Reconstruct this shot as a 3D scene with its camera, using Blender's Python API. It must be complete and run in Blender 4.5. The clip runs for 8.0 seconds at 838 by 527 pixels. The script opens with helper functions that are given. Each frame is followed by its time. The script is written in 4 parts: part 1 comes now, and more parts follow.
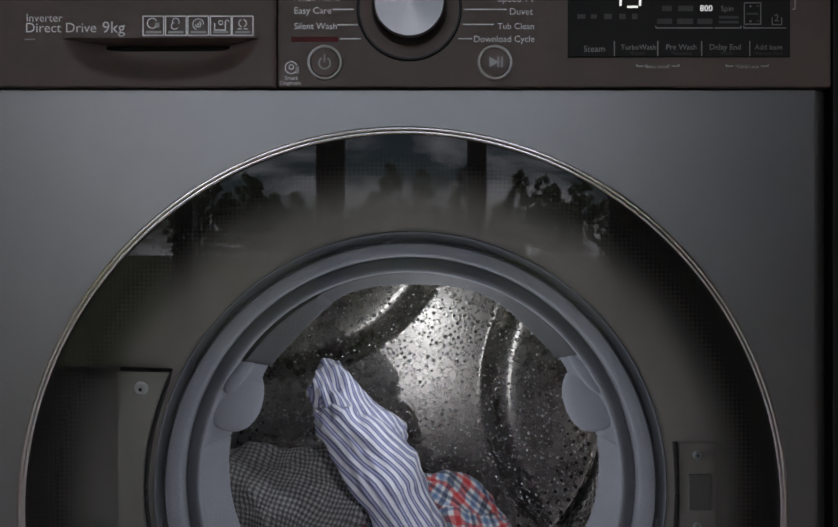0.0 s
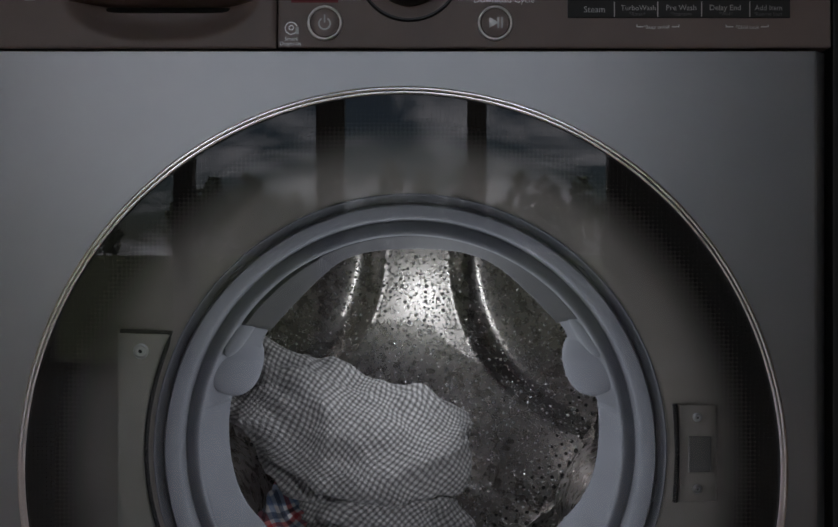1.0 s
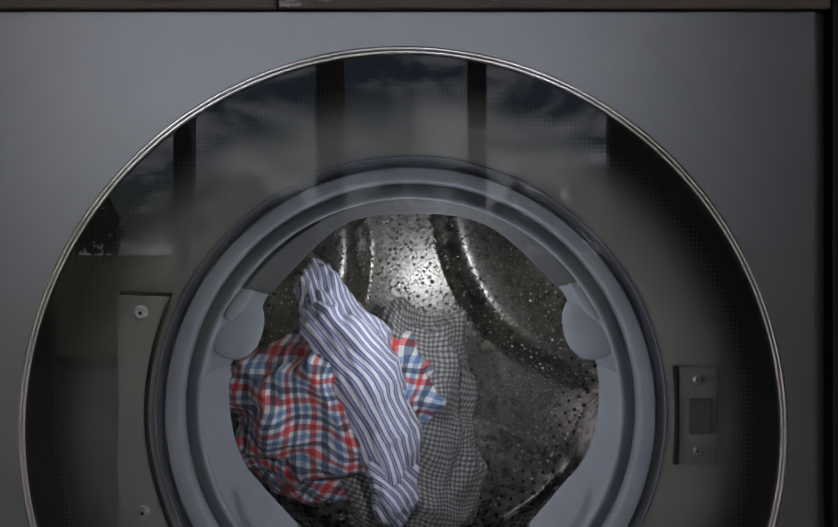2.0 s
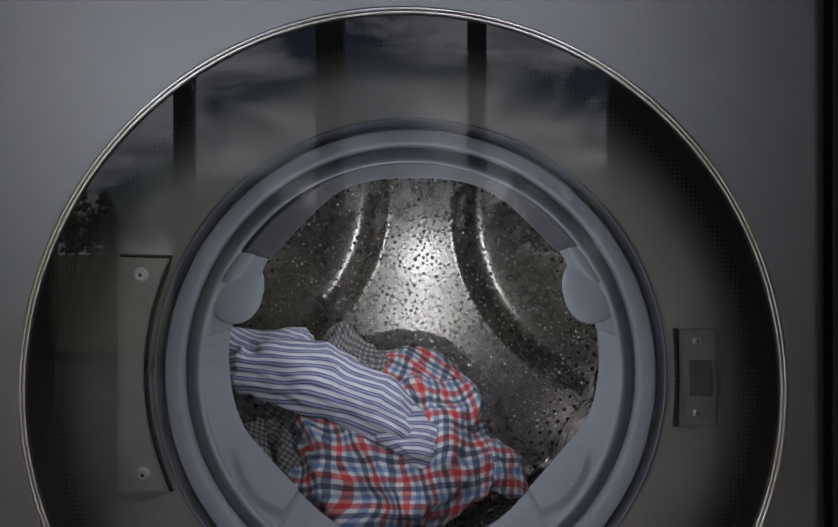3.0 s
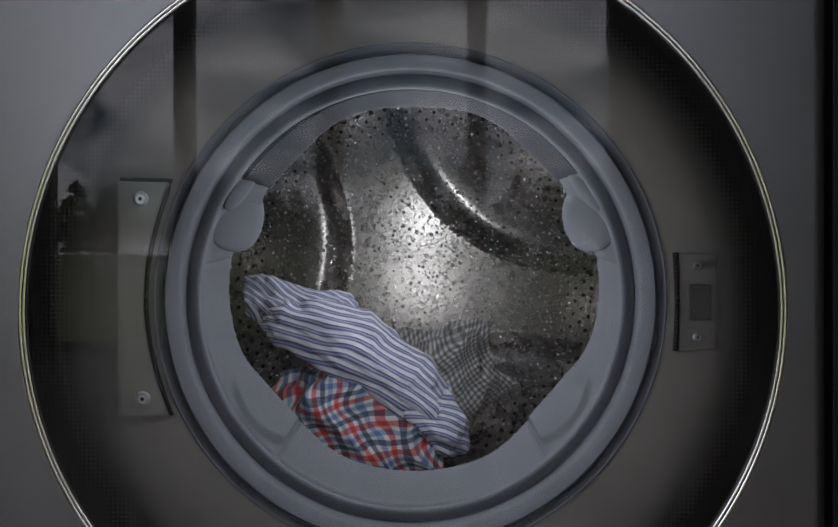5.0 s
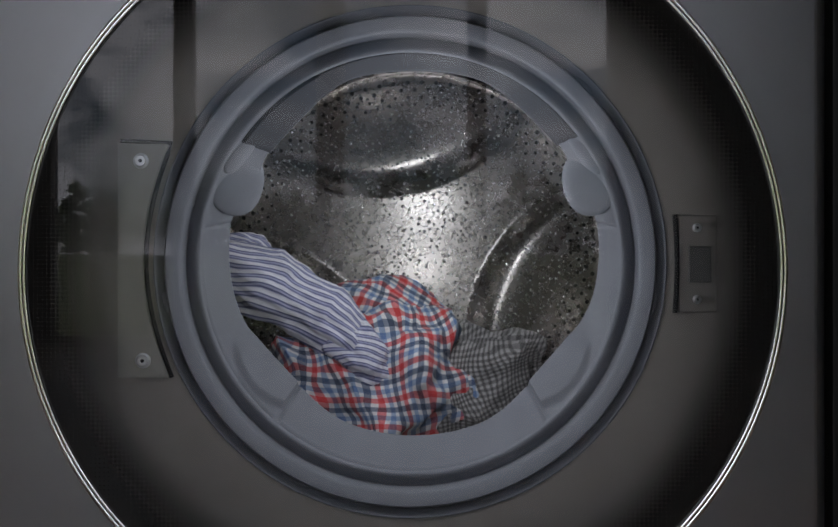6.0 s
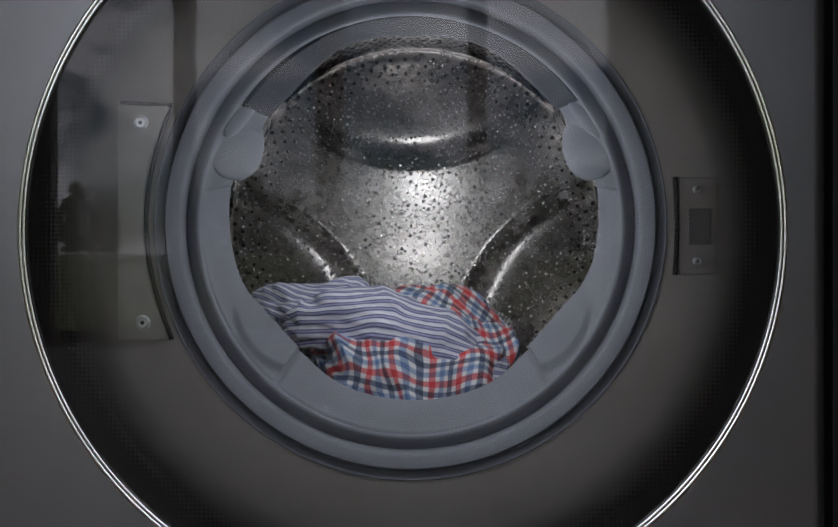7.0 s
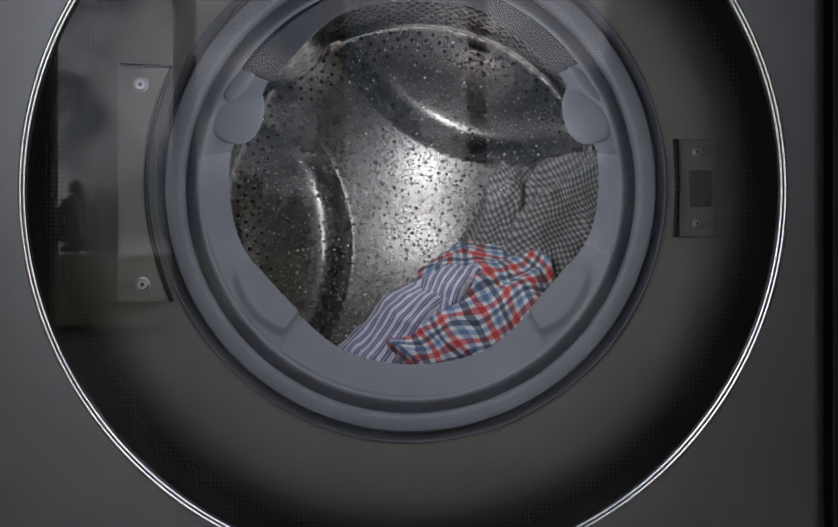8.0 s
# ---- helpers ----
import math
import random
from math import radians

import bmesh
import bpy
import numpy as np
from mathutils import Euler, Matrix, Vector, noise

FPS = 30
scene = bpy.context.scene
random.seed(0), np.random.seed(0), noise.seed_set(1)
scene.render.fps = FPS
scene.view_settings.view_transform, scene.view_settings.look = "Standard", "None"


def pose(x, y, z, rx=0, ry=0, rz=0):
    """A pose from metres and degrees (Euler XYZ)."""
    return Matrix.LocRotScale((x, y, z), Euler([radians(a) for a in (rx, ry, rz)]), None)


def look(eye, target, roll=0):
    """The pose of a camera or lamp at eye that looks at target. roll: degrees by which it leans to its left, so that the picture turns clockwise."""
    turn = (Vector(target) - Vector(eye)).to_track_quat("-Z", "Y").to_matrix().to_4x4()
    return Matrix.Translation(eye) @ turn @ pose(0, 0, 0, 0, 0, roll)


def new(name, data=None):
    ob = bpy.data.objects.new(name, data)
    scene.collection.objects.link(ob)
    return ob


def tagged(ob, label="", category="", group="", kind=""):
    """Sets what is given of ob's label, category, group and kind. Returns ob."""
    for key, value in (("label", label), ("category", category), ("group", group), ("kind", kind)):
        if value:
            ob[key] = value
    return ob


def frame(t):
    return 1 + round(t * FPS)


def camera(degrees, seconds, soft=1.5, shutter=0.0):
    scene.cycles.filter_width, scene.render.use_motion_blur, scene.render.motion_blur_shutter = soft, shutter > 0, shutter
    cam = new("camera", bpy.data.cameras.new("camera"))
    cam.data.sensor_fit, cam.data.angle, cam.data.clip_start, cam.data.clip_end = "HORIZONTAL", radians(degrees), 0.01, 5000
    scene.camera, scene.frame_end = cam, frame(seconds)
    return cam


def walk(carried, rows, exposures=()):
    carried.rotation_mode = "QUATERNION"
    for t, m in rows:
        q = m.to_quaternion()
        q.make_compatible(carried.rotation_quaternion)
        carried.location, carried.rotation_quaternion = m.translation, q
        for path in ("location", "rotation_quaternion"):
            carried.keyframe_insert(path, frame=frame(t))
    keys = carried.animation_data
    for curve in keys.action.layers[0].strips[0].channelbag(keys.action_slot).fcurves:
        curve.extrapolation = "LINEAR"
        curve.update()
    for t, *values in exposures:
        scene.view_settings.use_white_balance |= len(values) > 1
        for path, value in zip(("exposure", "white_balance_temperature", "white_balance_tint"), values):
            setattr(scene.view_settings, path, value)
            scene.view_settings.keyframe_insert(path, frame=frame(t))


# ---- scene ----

# ---- camera: slides straight down before the machine ----
cam = camera(51.0, 8.0, soft=1.5)
EYE_X, EYE_Y = 0.0, -0.614
walk(cam, [(0.0, pose(EYE_X, EYE_Y, 0.600, 90, 0, 0)), (2.0, pose(EYE_X, EYE_Y, 0.5452, 90, 0, 0)),
           (4.0, pose(EYE_X, EYE_Y, 0.4905, 90, 0, 0)), (6.0, pose(EYE_X, EYE_Y, 0.4357, 90, 0, 0)),
           (8.0, pose(EYE_X, EYE_Y, 0.3810, 90, 0, 0))],
     exposures=[(0.0, 0.98), (8.0, 0.98)])

# ---- light ----
AX, AZ = -0.0045, 0.440            # axis of drum and gasket

world = bpy.data.worlds.new("world")
scene.world = world
world.use_nodes = True
wn = world.node_tree.nodes
wl = world.node_tree.links
wn.clear()
sky = wn.new("ShaderNodeTexSky")
sky.sky_type = 'NISHITA'
sky.sun_disc = False
sky.sun_elevation = radians(48)
sky.sun_rotation = radians(-25)
sky.air_density, sky.dust_density, sky.ozone_density = 1.0, 1.0, 2.0
tc = wn.new("ShaderNodeTexCoord")
mp = wn.new("ShaderNodeMapping")
mp.inputs["Scale"].default_value = (1.0, 1.0, 2.6)
nz = wn.new("ShaderNodeTexNoise")
nz.inputs["Scale"].default_value = 5.0
nz.inputs["Detail"].default_value = 9.0
nz.inputs["Roughness"].default_value = 0.58
nz.inputs["Distortion"].default_value = 0.4
rp = wn.new("ShaderNodeValToRGB")
rp.color_ramp.elements[0].position, rp.color_ramp.elements[1].position = 0.45, 0.60
mx = wn.new("ShaderNodeMix")
mx.data_type = 'RGBA'
mx.inputs[7].default_value = (14.6, 14.6, 16.0, 1)
bg = wn.new("ShaderNodeBackground")
bg.inputs["Strength"].default_value = 0.115
wo = wn.new("ShaderNodeOutputWorld")
wl.new(tc.outputs["Generated"], mp.inputs["Vector"])
wl.new(mp.outputs["Vector"], nz.inputs["Vector"])
wl.new(nz.outputs["Fac"], rp.inputs["Fac"])
wl.new(rp.outputs["Color"], mx.inputs[0])
dim = wn.new("ShaderNodeMix")
dim.data_type, dim.blend_type = 'RGBA', 'MULTIPLY'
dim.inputs[0].default_value = 1.0
dim.inputs[7].default_value = (0.50, 0.50, 0.50, 1)     # grey veil of the overcast
wl.new(sky.outputs["Color"], dim.inputs[6])
wl.new(dim.outputs[2], mx.inputs[6])
wl.new(mx.outputs[2], bg.inputs["Color"])
wl.new(bg.outputs["Background"], wo.inputs["Surface"])


def lamp(name, kind, energy, m, color=(1, 1, 1), size=0.0):
    d = bpy.data.lights.new(name, kind)
    d.energy, d.color = energy, color
    if kind == 'SUN':
        d.angle = size
    else:
        d.shadow_soft_size = size
    ob = new(name, d)
    ob.matrix_basis = m
    return ob


lamp("sun", 'SUN', 4.0, look((0, 0, 50), (14, -30, 14)), (1.0, 0.94, 0.86), radians(10))
# the machine's own drum light, hung below the top of the door seal
lamp("drum_light", 'POINT', 0.17, pose(AX + 0.013, 0.105, AZ + 0.085), (0.90, 0.95, 1.0), 0.004)
# added point lamp without fixture, fills seal, inner panel and drum with light
lamp("door_fill", 'POINT', 0.222, pose(AX + 0.006, -0.010, AZ - 0.010), (0.92, 0.95, 1.0), 0.0)


# ---- materials ----
def mat(name, color, rough=0.5, metal=0.0, vary=0.12, scale=40.0, bump=0.0, bump_scale=200.0, color2=None, spec=0.5, coat=0.0):
    m = bpy.data.materials.new(name)
    m.use_nodes = True
    n, l = m.node_tree.nodes, m.node_tree.links
    b = n["Principled BSDF"]
    b.inputs["Metallic"].default_value = metal
    b.inputs["Specular IOR Level"].default_value = spec
    b.inputs["Coat Weight"].default_value = coat
    t = n.new("ShaderNodeTexCoord")
    g = n.new("ShaderNodeTexNoise")
    g.inputs["Scale"].default_value, g.inputs["Detail"].default_value = scale, 5.0
    l.new(t.outputs["Object"], g.inputs["Vector"])
    r = n.new("ShaderNodeValToRGB")
    c2 = color2 or tuple(min(1, c * (1 + vary)) for c in color)
    c1 = tuple(c * (1 - vary) for c in color) if color2 is None else color
    r.color_ramp.elements[0].color, r.color_ramp.elements[1].color = (*c1, 1), (*c2, 1)
    r.color_ramp.elements[0].position, r.color_ramp.elements[1].position = 0.3, 0.7
    l.new(g.outputs["Fac"], r.inputs["Fac"])
    l.new(r.outputs["Color"], b.inputs["Base Color"])
    mr = n.new("ShaderNodeMapRange")
    mr.inputs["To Min"].default_value, mr.inputs["To Max"].default_value = max(0.02, rough - 0.03), min(1, rough + 0.03)
    l.new(g.outputs["Fac"], mr.inputs["Value"])
    l.new(mr.outputs["Result"], b.inputs["Roughness"])
    if bump:
        f = n.new("ShaderNodeTexNoise")
        f.inputs["Scale"].default_value, f.inputs["Detail"].default_value = bump_scale, 3.0
        l.new(t.outputs["Object"], f.inputs["Vector"])
        bp = n.new("ShaderNodeBump")
        bp.inputs["Strength"].default_value, bp.inputs["Distance"].default_value = bump, 0.002
        l.new(f.outputs["Fac"], bp.inputs["Height"])
        l.new(bp.outputs["Normal"], b.inputs["Normal"])
    return m


def glow(name, color, strength):
    m = bpy.data.materials.new(name)
    m.use_nodes = True
    b = m.node_tree.nodes["Principled BSDF"]
    b.inputs["Base Color"].default_value = (0.02, 0.02, 0.02, 1)
    b.inputs["Emission Color"].default_value = (*color, 1)
    b.inputs["Emission Strength"].default_value = strength
    return m


PAINT = mat("graphite_paint", (0.375, 0.380, 0.390), 0.37, 0.95, 0.03, 25, 0.03, 1500)
FASCIA = mat("dark_fascia", (0.25, 0.195, 0.18), 0.45, 0.0, 0.06, 30, 0.04, 1400)
BLACK = mat("black_plastic", (0.012, 0.012, 0.013), 0.35, 0, 0.1, 50)
BLACK_GLOSS = mat("display_glass", (0.040, 0.040, 0.040), 0.5, 0, 0.1, 20, spec=0.3)
CHROME = mat("chrome", (0.98, 0.98, 0.98), 0.12, 1.0, 0.03, 30)
SATIN = mat("satin_chrome", (0.93, 0.93, 0.94), 0.42, 1.0, 0.03, 30)
STEEL = mat("brushed_steel", (0.62, 0.63, 0.64), 0.28, 1.0, 0.06, 90)
DRUM_STEEL = mat("drum_steel", (0.38, 0.355, 0.337), 0.275, 1.0, 0.14, 90, 0.12, 260)
DROP = mat("water_drop", (0.74, 0.75, 0.77), 0.14, 1.0, 0.05, 60)
# dark of the perforation, also the shade painted in the drawer grip
HOLE_AND_SHADE = mat("hole_and_shade_dark", (0.008, 0.008, 0.008), 0.8)
RUBBER = mat("grey_rubber", (0.165, 0.173, 0.195), 0.8, 0, 0.06, 35, 0.06, 700)
# dark own colour of nozzle and sockets; for the upper lip, shade as colour
RUBBER_DARK_AND_SHADE = mat("dark_and_shade_rubber", (0.038, 0.038, 0.045), 0.8, 0, 0.08, 35, 0.06, 700)
INNER = mat("inner_panel_paint", (0.315, 0.290, 0.266), 0.5, 0.3, 0.06, 20, 0.03, 900)
PRINT = mat("printed_silver", (0.80, 0.79, 0.78), 0.42, 0.9)
PRINT_DIM = mat("printed_dim_silver", (0.46, 0.45, 0.44), 0.42, 0.9)
PRINT_FAINT = mat("printed_faint_grey", (0.15, 0.15, 0.15), 0.5, 0.5)
PRINT_RED = mat("printed_red", (0.26, 0.05, 0.06), 0.6)
LED = glow("lit_display_digits", (1, 1, 1), 0.45)
WALL = mat("wall_paint", (0.76, 0.69, 0.62), 0.8, 0, 0.05, 3, 0.1, 120)
WALL_DARK = mat("dark_cabinet", (0.02, 0.019, 0.019), 0.5, 0, 0.1, 6)
FRAME = mat("window_frame_paint", (0.55, 0.50, 0.46), 0.5, 0, 0.06, 8)
FLOOR = mat("brown_wood_floor", (0.56, 0.41, 0.32), 0.45, 0, 0.3, 9, 0.08, 60)
CEIL = mat("ceiling_paint", (0.84, 0.82, 0.79), 0.85, 0, 0.04, 4)
GRASS = mat("meadow_grass", (0.045, 0.06, 0.018), 0.9, 0, 0.3, 0.4, color2=(0.085, 0.095, 0.03))
LEAF = mat("dark_leaves", (0.065, 0.095, 0.04), 0.8, 0, 0.3, 0.8, color2=(0.12, 0.15, 0.08))
BARK = mat("bark", (0.06, 0.045, 0.035), 0.9, 0, 0.3, 3)


def spun_metal():
    """Turned aluminium: fans of light round the middle from fine circular grooves."""
    m = mat("spun_metal", (0.52, 0.52, 0.53), 0.30, 1.0, 0.04, 80)
    n, l = m.node_tree.nodes, m.node_tree.links
    b = n["Principled BSDF"]
    b.inputs["Anisotropic"].default_value = 0.8
    tg = n.new("ShaderNodeTangent")
    tg.direction_type, tg.axis = 'RADIAL', 'Y'
    l.new(tg.outputs[0], b.inputs["Tangent"])
    return m


SPUN = spun_metal()


def glass_print():
    """Door glass: clear and smoke-tinted in the middle, a black dot print growing towards the edge, mirror gloss on top."""
    m = bpy.data.materials.new("door_glass")
    m.use_nodes = True
    n, l = m.node_tree.nodes, m.node_tree.links
    n.clear()
    out = n.new("ShaderNodeOutputMaterial")
    tcn = n.new("ShaderNodeTexCoord")
    sep = n.new("ShaderNodeSeparateXYZ")
    l.new(tcn.outputs["Object"], sep.inputs[0])
    cmb = n.new("ShaderNodeCombineXYZ")
    l.new(sep.outputs["X"], cmb.inputs["X"])
    l.new(sep.outputs["Z"], cmb.inputs["Y"])
    ln = n.new("ShaderNodeVectorMath")
    ln.operation = 'LENGTH'
    l.new(cmb.outputs[0], ln.inputs[0])
    ramp = n.new("ShaderNodeMapRange")
    ramp.interpolation_type = 'SMOOTHSTEP'
    ramp.inputs["From Min"].default_value, ramp.inputs["From Max"].default_value = 0.208, 0.247
    l.new(ln.outputs["Value"], ramp.inputs["Value"])
    # halftone dots
    vor = n.new("ShaderNodeTexVoronoi")
    vor.voronoi_dimensions = '2D'
    vor.inputs["Scale"].default_value, vor.inputs["Randomness"].default_value = 330, 0.0
    l.new(cmb.outputs[0], vor.inputs["Vector"])
    dots = n.new("ShaderNodeMapRange")
    dots.inputs["From Min"].default_value, dots.inputs["From Max"].default_value = 0.25, 0.7
    dots.inputs["To Min"].default_value, dots.inputs["To Max"].default_value = 0.12, -0.12
    l.new(vor.outputs["Distance"], dots.inputs["Value"])
    edge = n.new("ShaderNodeMath")
    edge.operation = 'MULTIPLY'
    l.new(ramp.outputs["Result"], edge.inputs[0])
    l.new(dots.outputs["Result"], edge.inputs[1])
    add = n.new("ShaderNodeMath")
    add.operation = 'ADD'
    add.use_clamp = True
    l.new(ramp.outputs["Result"], add.inputs[0])
    l.new(edge.outputs[0], add.inputs[1])
    clear = n.new("ShaderNodeBsdfTransparent")
    clear.inputs["Color"].default_value = (0.80, 0.80, 0.81, 1)
    ink = n.new("ShaderNodeBsdfDiffuse")
    ink.inputs["Color"].default_value = (0.028, 0.027, 0.026, 1)
    body = n.new("ShaderNodeMixShader")
    l.new(add.outputs[0], body.inputs[0])
    l.new(clear.outputs[0], body.inputs[1])
    l.new(ink.outputs[0], body.inputs[2])
    fr = n.new("ShaderNodeFresnel")
    fr.inputs["IOR"].default_value = 1.43
    gl = n.new("ShaderNodeBsdfGlossy")
    gl.inputs["Roughness"].default_value = 0.0
    mixs = n.new("ShaderNodeMixShader")
    l.new(fr.outputs[0], mixs.inputs[0])
    l.new(body.outputs[0], mixs.inputs[1])
    l.new(gl.outputs[0], mixs.inputs[2])
    l.new(mixs.outputs[0], out.inputs["Surface"])
    return m


def clear_glass(name, tint=0.95, ior=1.45):
    m = bpy.data.materials.new(name)
    m.use_nodes = True
    n, l = m.node_tree.nodes, m.node_tree.links
    n.clear()
    out = n.new("ShaderNodeOutputMaterial")
    c = n.new("ShaderNodeBsdfTransparent")
    c.inputs["Color"].default_value = (tint, tint, tint, 1)
    g = n.new("ShaderNodeBsdfGlossy")
    g.inputs["Roughness"].default_value = 0.0
    f = n.new("ShaderNodeFresnel")
    f.inputs["IOR"].default_value = ior
    x = n.new("ShaderNodeMixShader")
    l.new(f.outputs[0], x.inputs[0])
    l.new(c.outputs[0], x.inputs[1])
    l.new(g.outputs[0], x.inputs[2])
    l.new(x.outputs[0], out.inputs["Surface"])
    return m


DOOR_GLASS = glass_print()
PANE = clear_glass("window_pane", 0.93, 1.3)


# ---- mesh helpers ----
def mesh_of(name, bm, material, smooth=True):
    me = bpy.data.meshes.new(name)
    bm.normal_update()
    if smooth:
        for e in bm.edges:
            if len(e.link_faces) == 2 and e.calc_face_angle(0) > 0.75:
                e.smooth = False
    bm.to_mesh(me)
    bm.free()
    for p in me.polygons:
        p.use_smooth = smooth
    for x in (material if isinstance(material, (list, tuple)) else [material]):
        me.materials.append(x)
    return me


def part(name, bm, material, parent=None, label="", at=None, smooth=True):
    ob = new(name, mesh_of(name, bm, material, smooth))
    if parent is not None:
        ob.parent = parent
    if at is not None:
        ob.matrix_basis = at
    if label:
        ob["label"] = label
    return ob


def thing(name, at, label, category, group="", kind=""):
    ob = new(name)
    ob.matrix_basis = at
    ob.empty_display_size = 0.05
    return tagged(ob, label, category, group, kind)


def box(x0, x1, y0, y1, z0, z1, bevel=0.0, seg=2):
    bm = bmesh.new()
    bmesh.ops.create_cube(bm, size=1.0, matrix=Matrix.LocRotScale(((x0 + x1) / 2, (y0 + y1) / 2, (z0 + z1) / 2), None, (x1 - x0, y1 - y0, z1 - z0)))
    if bevel:
        bmesh.ops.bevel(bm, geom=bm.edges[:], offset=bevel, segments=seg, profile=0.5, affect='EDGES')
    return bm


def lathe(profile, n=128, a0=0.0, a1=360.0, closed=False):
    """Turns (radius, depth) pairs about the y axis."""
    bm = bmesh.new()
    full = abs(a1 - a0 - 360) < 1e-6
    cols = []
    for i in range(n if full else n + 1):
        a = radians(a0 + (a1 - a0) * i / n)
        cols.append([bm.verts.new((r * math.cos(a), y, r * math.sin(a))) for r, y in profile])
    k = len(cols)
    m = len(profile)
    for i in range(k if full else k - 1):
        p, q = cols[i], cols[(i + 1) % k]
        for j in range(m if closed else m - 1):
            jj = (j + 1) % m
            bm.faces.new((p[j], q[j], q[jj], p[jj]))
    bmesh.ops.recalc_face_normals(bm, faces=bm.faces[:])
    return bm


def arc_profile(cr, cy, rad, a0, a1, n=10):
    return [(cr + rad * math.cos(radians(a0 + (a1 - a0) * i / n)), cy + rad * math.sin(radians(a0 + (a1 - a0) * i / n))) for i in range(n + 1)]


def plate_with_hole(x0, x1, z0, z1, cx, cz, r, y0, y1, n=144):
    """A flat plate between y0 (front) and y1 with a round hole through it."""
    bm = bmesh.new()
    inner, outer = [], []
    for i in range(n):
        a = 2 * math.pi * i / n
        c, s = math.cos(a), math.sin(a)
        inner.append((cx + r * c, cz + r * s))
        k = min([((x1 if c > 0 else x0) - cx) / c if abs(c) > 1e-9 else 9, ((z1 if s > 0 else z0) - cz) / s if abs(s) > 1e-9 else 9])
        outer.append((cx + k * c, cz + k * s))
    for corner in ((x0, z0), (x0, z1), (x1, z0), (x1, z1)):
        best = min(range(n), key=lambda i: (outer[i][0] - corner[0]) ** 2 + (outer[i][1] - corner[1]) ** 2)
        outer[best] = corner
    rings = []
    for y in (y0, y1):
        rings.append([[bm.verts.new((x, y, z)) for x, z in inner], [bm.verts.new((x, y, z)) for x, z in outer]])
    for i in range(n):
        j = (i + 1) % n
        (fi, fo), (bi, bo) = rings
        bm.faces.new((fi[i], fi[j], fo[j], fo[i]))
        bm.faces.new((bi[i], bo[i], bo[j], bi[j]))
        bm.faces.new((fi[i], bi[i], bi[j], fi[j]))
        bm.faces.new((fo[i], fo[j], bo[j], bo[i]))
    bmesh.ops.recalc_face_normals(bm, faces=bm.faces[:])
    return bm


def text_mesh(body, size, depth=0.0002):
    cu = bpy.data.curves.new("lettering", 'FONT')
    cu.body, cu.size, cu.extrude, cu.offset = body, size, depth, 0.0
    cu.resolution_u = 3
    tmp = bpy.data.objects.new("lettering", cu)
    me = bpy.data.meshes.new_from_object(tmp)
    bpy.data.objects.remove(tmp)
    return me


# ---- room ----
def structure(name, bm, material, label="", category="", smooth=False):
    ob = part(name, bm, material, smooth=smooth)
    return tagged(ob, label, category, kind="structure")


WY = -4.0                      # inner face of the window wall
RX0, RX1 = -2.6, 2.9
structure("floor", box(RX0, RX1, WY, 0.72, -0.1, 0.0), FLOOR, "brown wooden floor of the room", "floor")
structure("ceiling", box(RX0, RX1, WY, 0.72, 2.6, 2.7), CEIL, "plain pale painted ceiling", "ceiling")
structure("wall_north", box(RX0, RX1, 0.72, 0.82, -0.1, 2.7), WALL, "plain painted wall behind the washing machine", "wall")
structure("wall_west", box(RX0 - 0.1, RX0, WY - 0.12, 0.82, -0.1, 2.7), WALL, "plain painted side wall", "wall")
structure("wall_east", box(RX1, RX1 + 0.1, WY - 0.12, 0.82, -0.1, 2.7), WALL, "plain painted side wall", "wall")
# window wall: one wide opening from the floor up, divided by posts
OX0, OX1, OZ1 = -1.99, 1.07, 2.30
structure("wall_south", box(RX0, OX0, WY - 0.12, WY, -0.1, 2.7), WALL, "plain painted wall beside the glazing", "wall")
structure("wall_south_east", box(OX1, 1.676, WY - 0.12, WY, -0.1, 2.7), WALL, "plain painted wall beside the glazing", "wall")
structure("wall_south_corner", box(1.676, RX1, WY - 0.12, WY + 0.25, -0.1, 2.7), WALL_DARK, "dark tall cupboard wall beside the window", "wall")
structure("wall_south_lintel", box(OX0, OX1, WY - 0.12, WY, OZ1, 2.7), WALL, "plain painted wall over the glazing", "wall")
win = thing("window_1", pose(0, WY - 0.06, 0), "floor-length window with four panes between broad posts", "window", kind="structure")
part("window_rail", box(OX0, OX1, -0.04, 0.04, 0.0, 0.056, 0.004), FRAME, win, smooth=False)
part("window_head", box(OX0, OX1, -0.04, 0.04, OZ1 - 0.06, OZ1, 0.004), FRAME, win, smooth=False)
for px0, px1 in ((OX0, -1.93), (-1.288, -1.19), (-0.541, -0.393), (0.2566, 0.354), (1.0, OX1)):
    part("window_post", box(px0, px1, -0.05, 0.05, 0.057, OZ1 - 0.061, 0.004), FRAME, win, smooth=False)
for px0, px1 in ((-1.93, -1.288), (-1.19, -0.541), (-0.393, 0.2566), (0.354, 1.0)):
    p = part("pane", box(px0 - 0.01, px1 + 0.01, -0.004, 0.004, 0.05, OZ1 - 0.05), PANE, win, smooth=False)
    p.visible_shadow = False


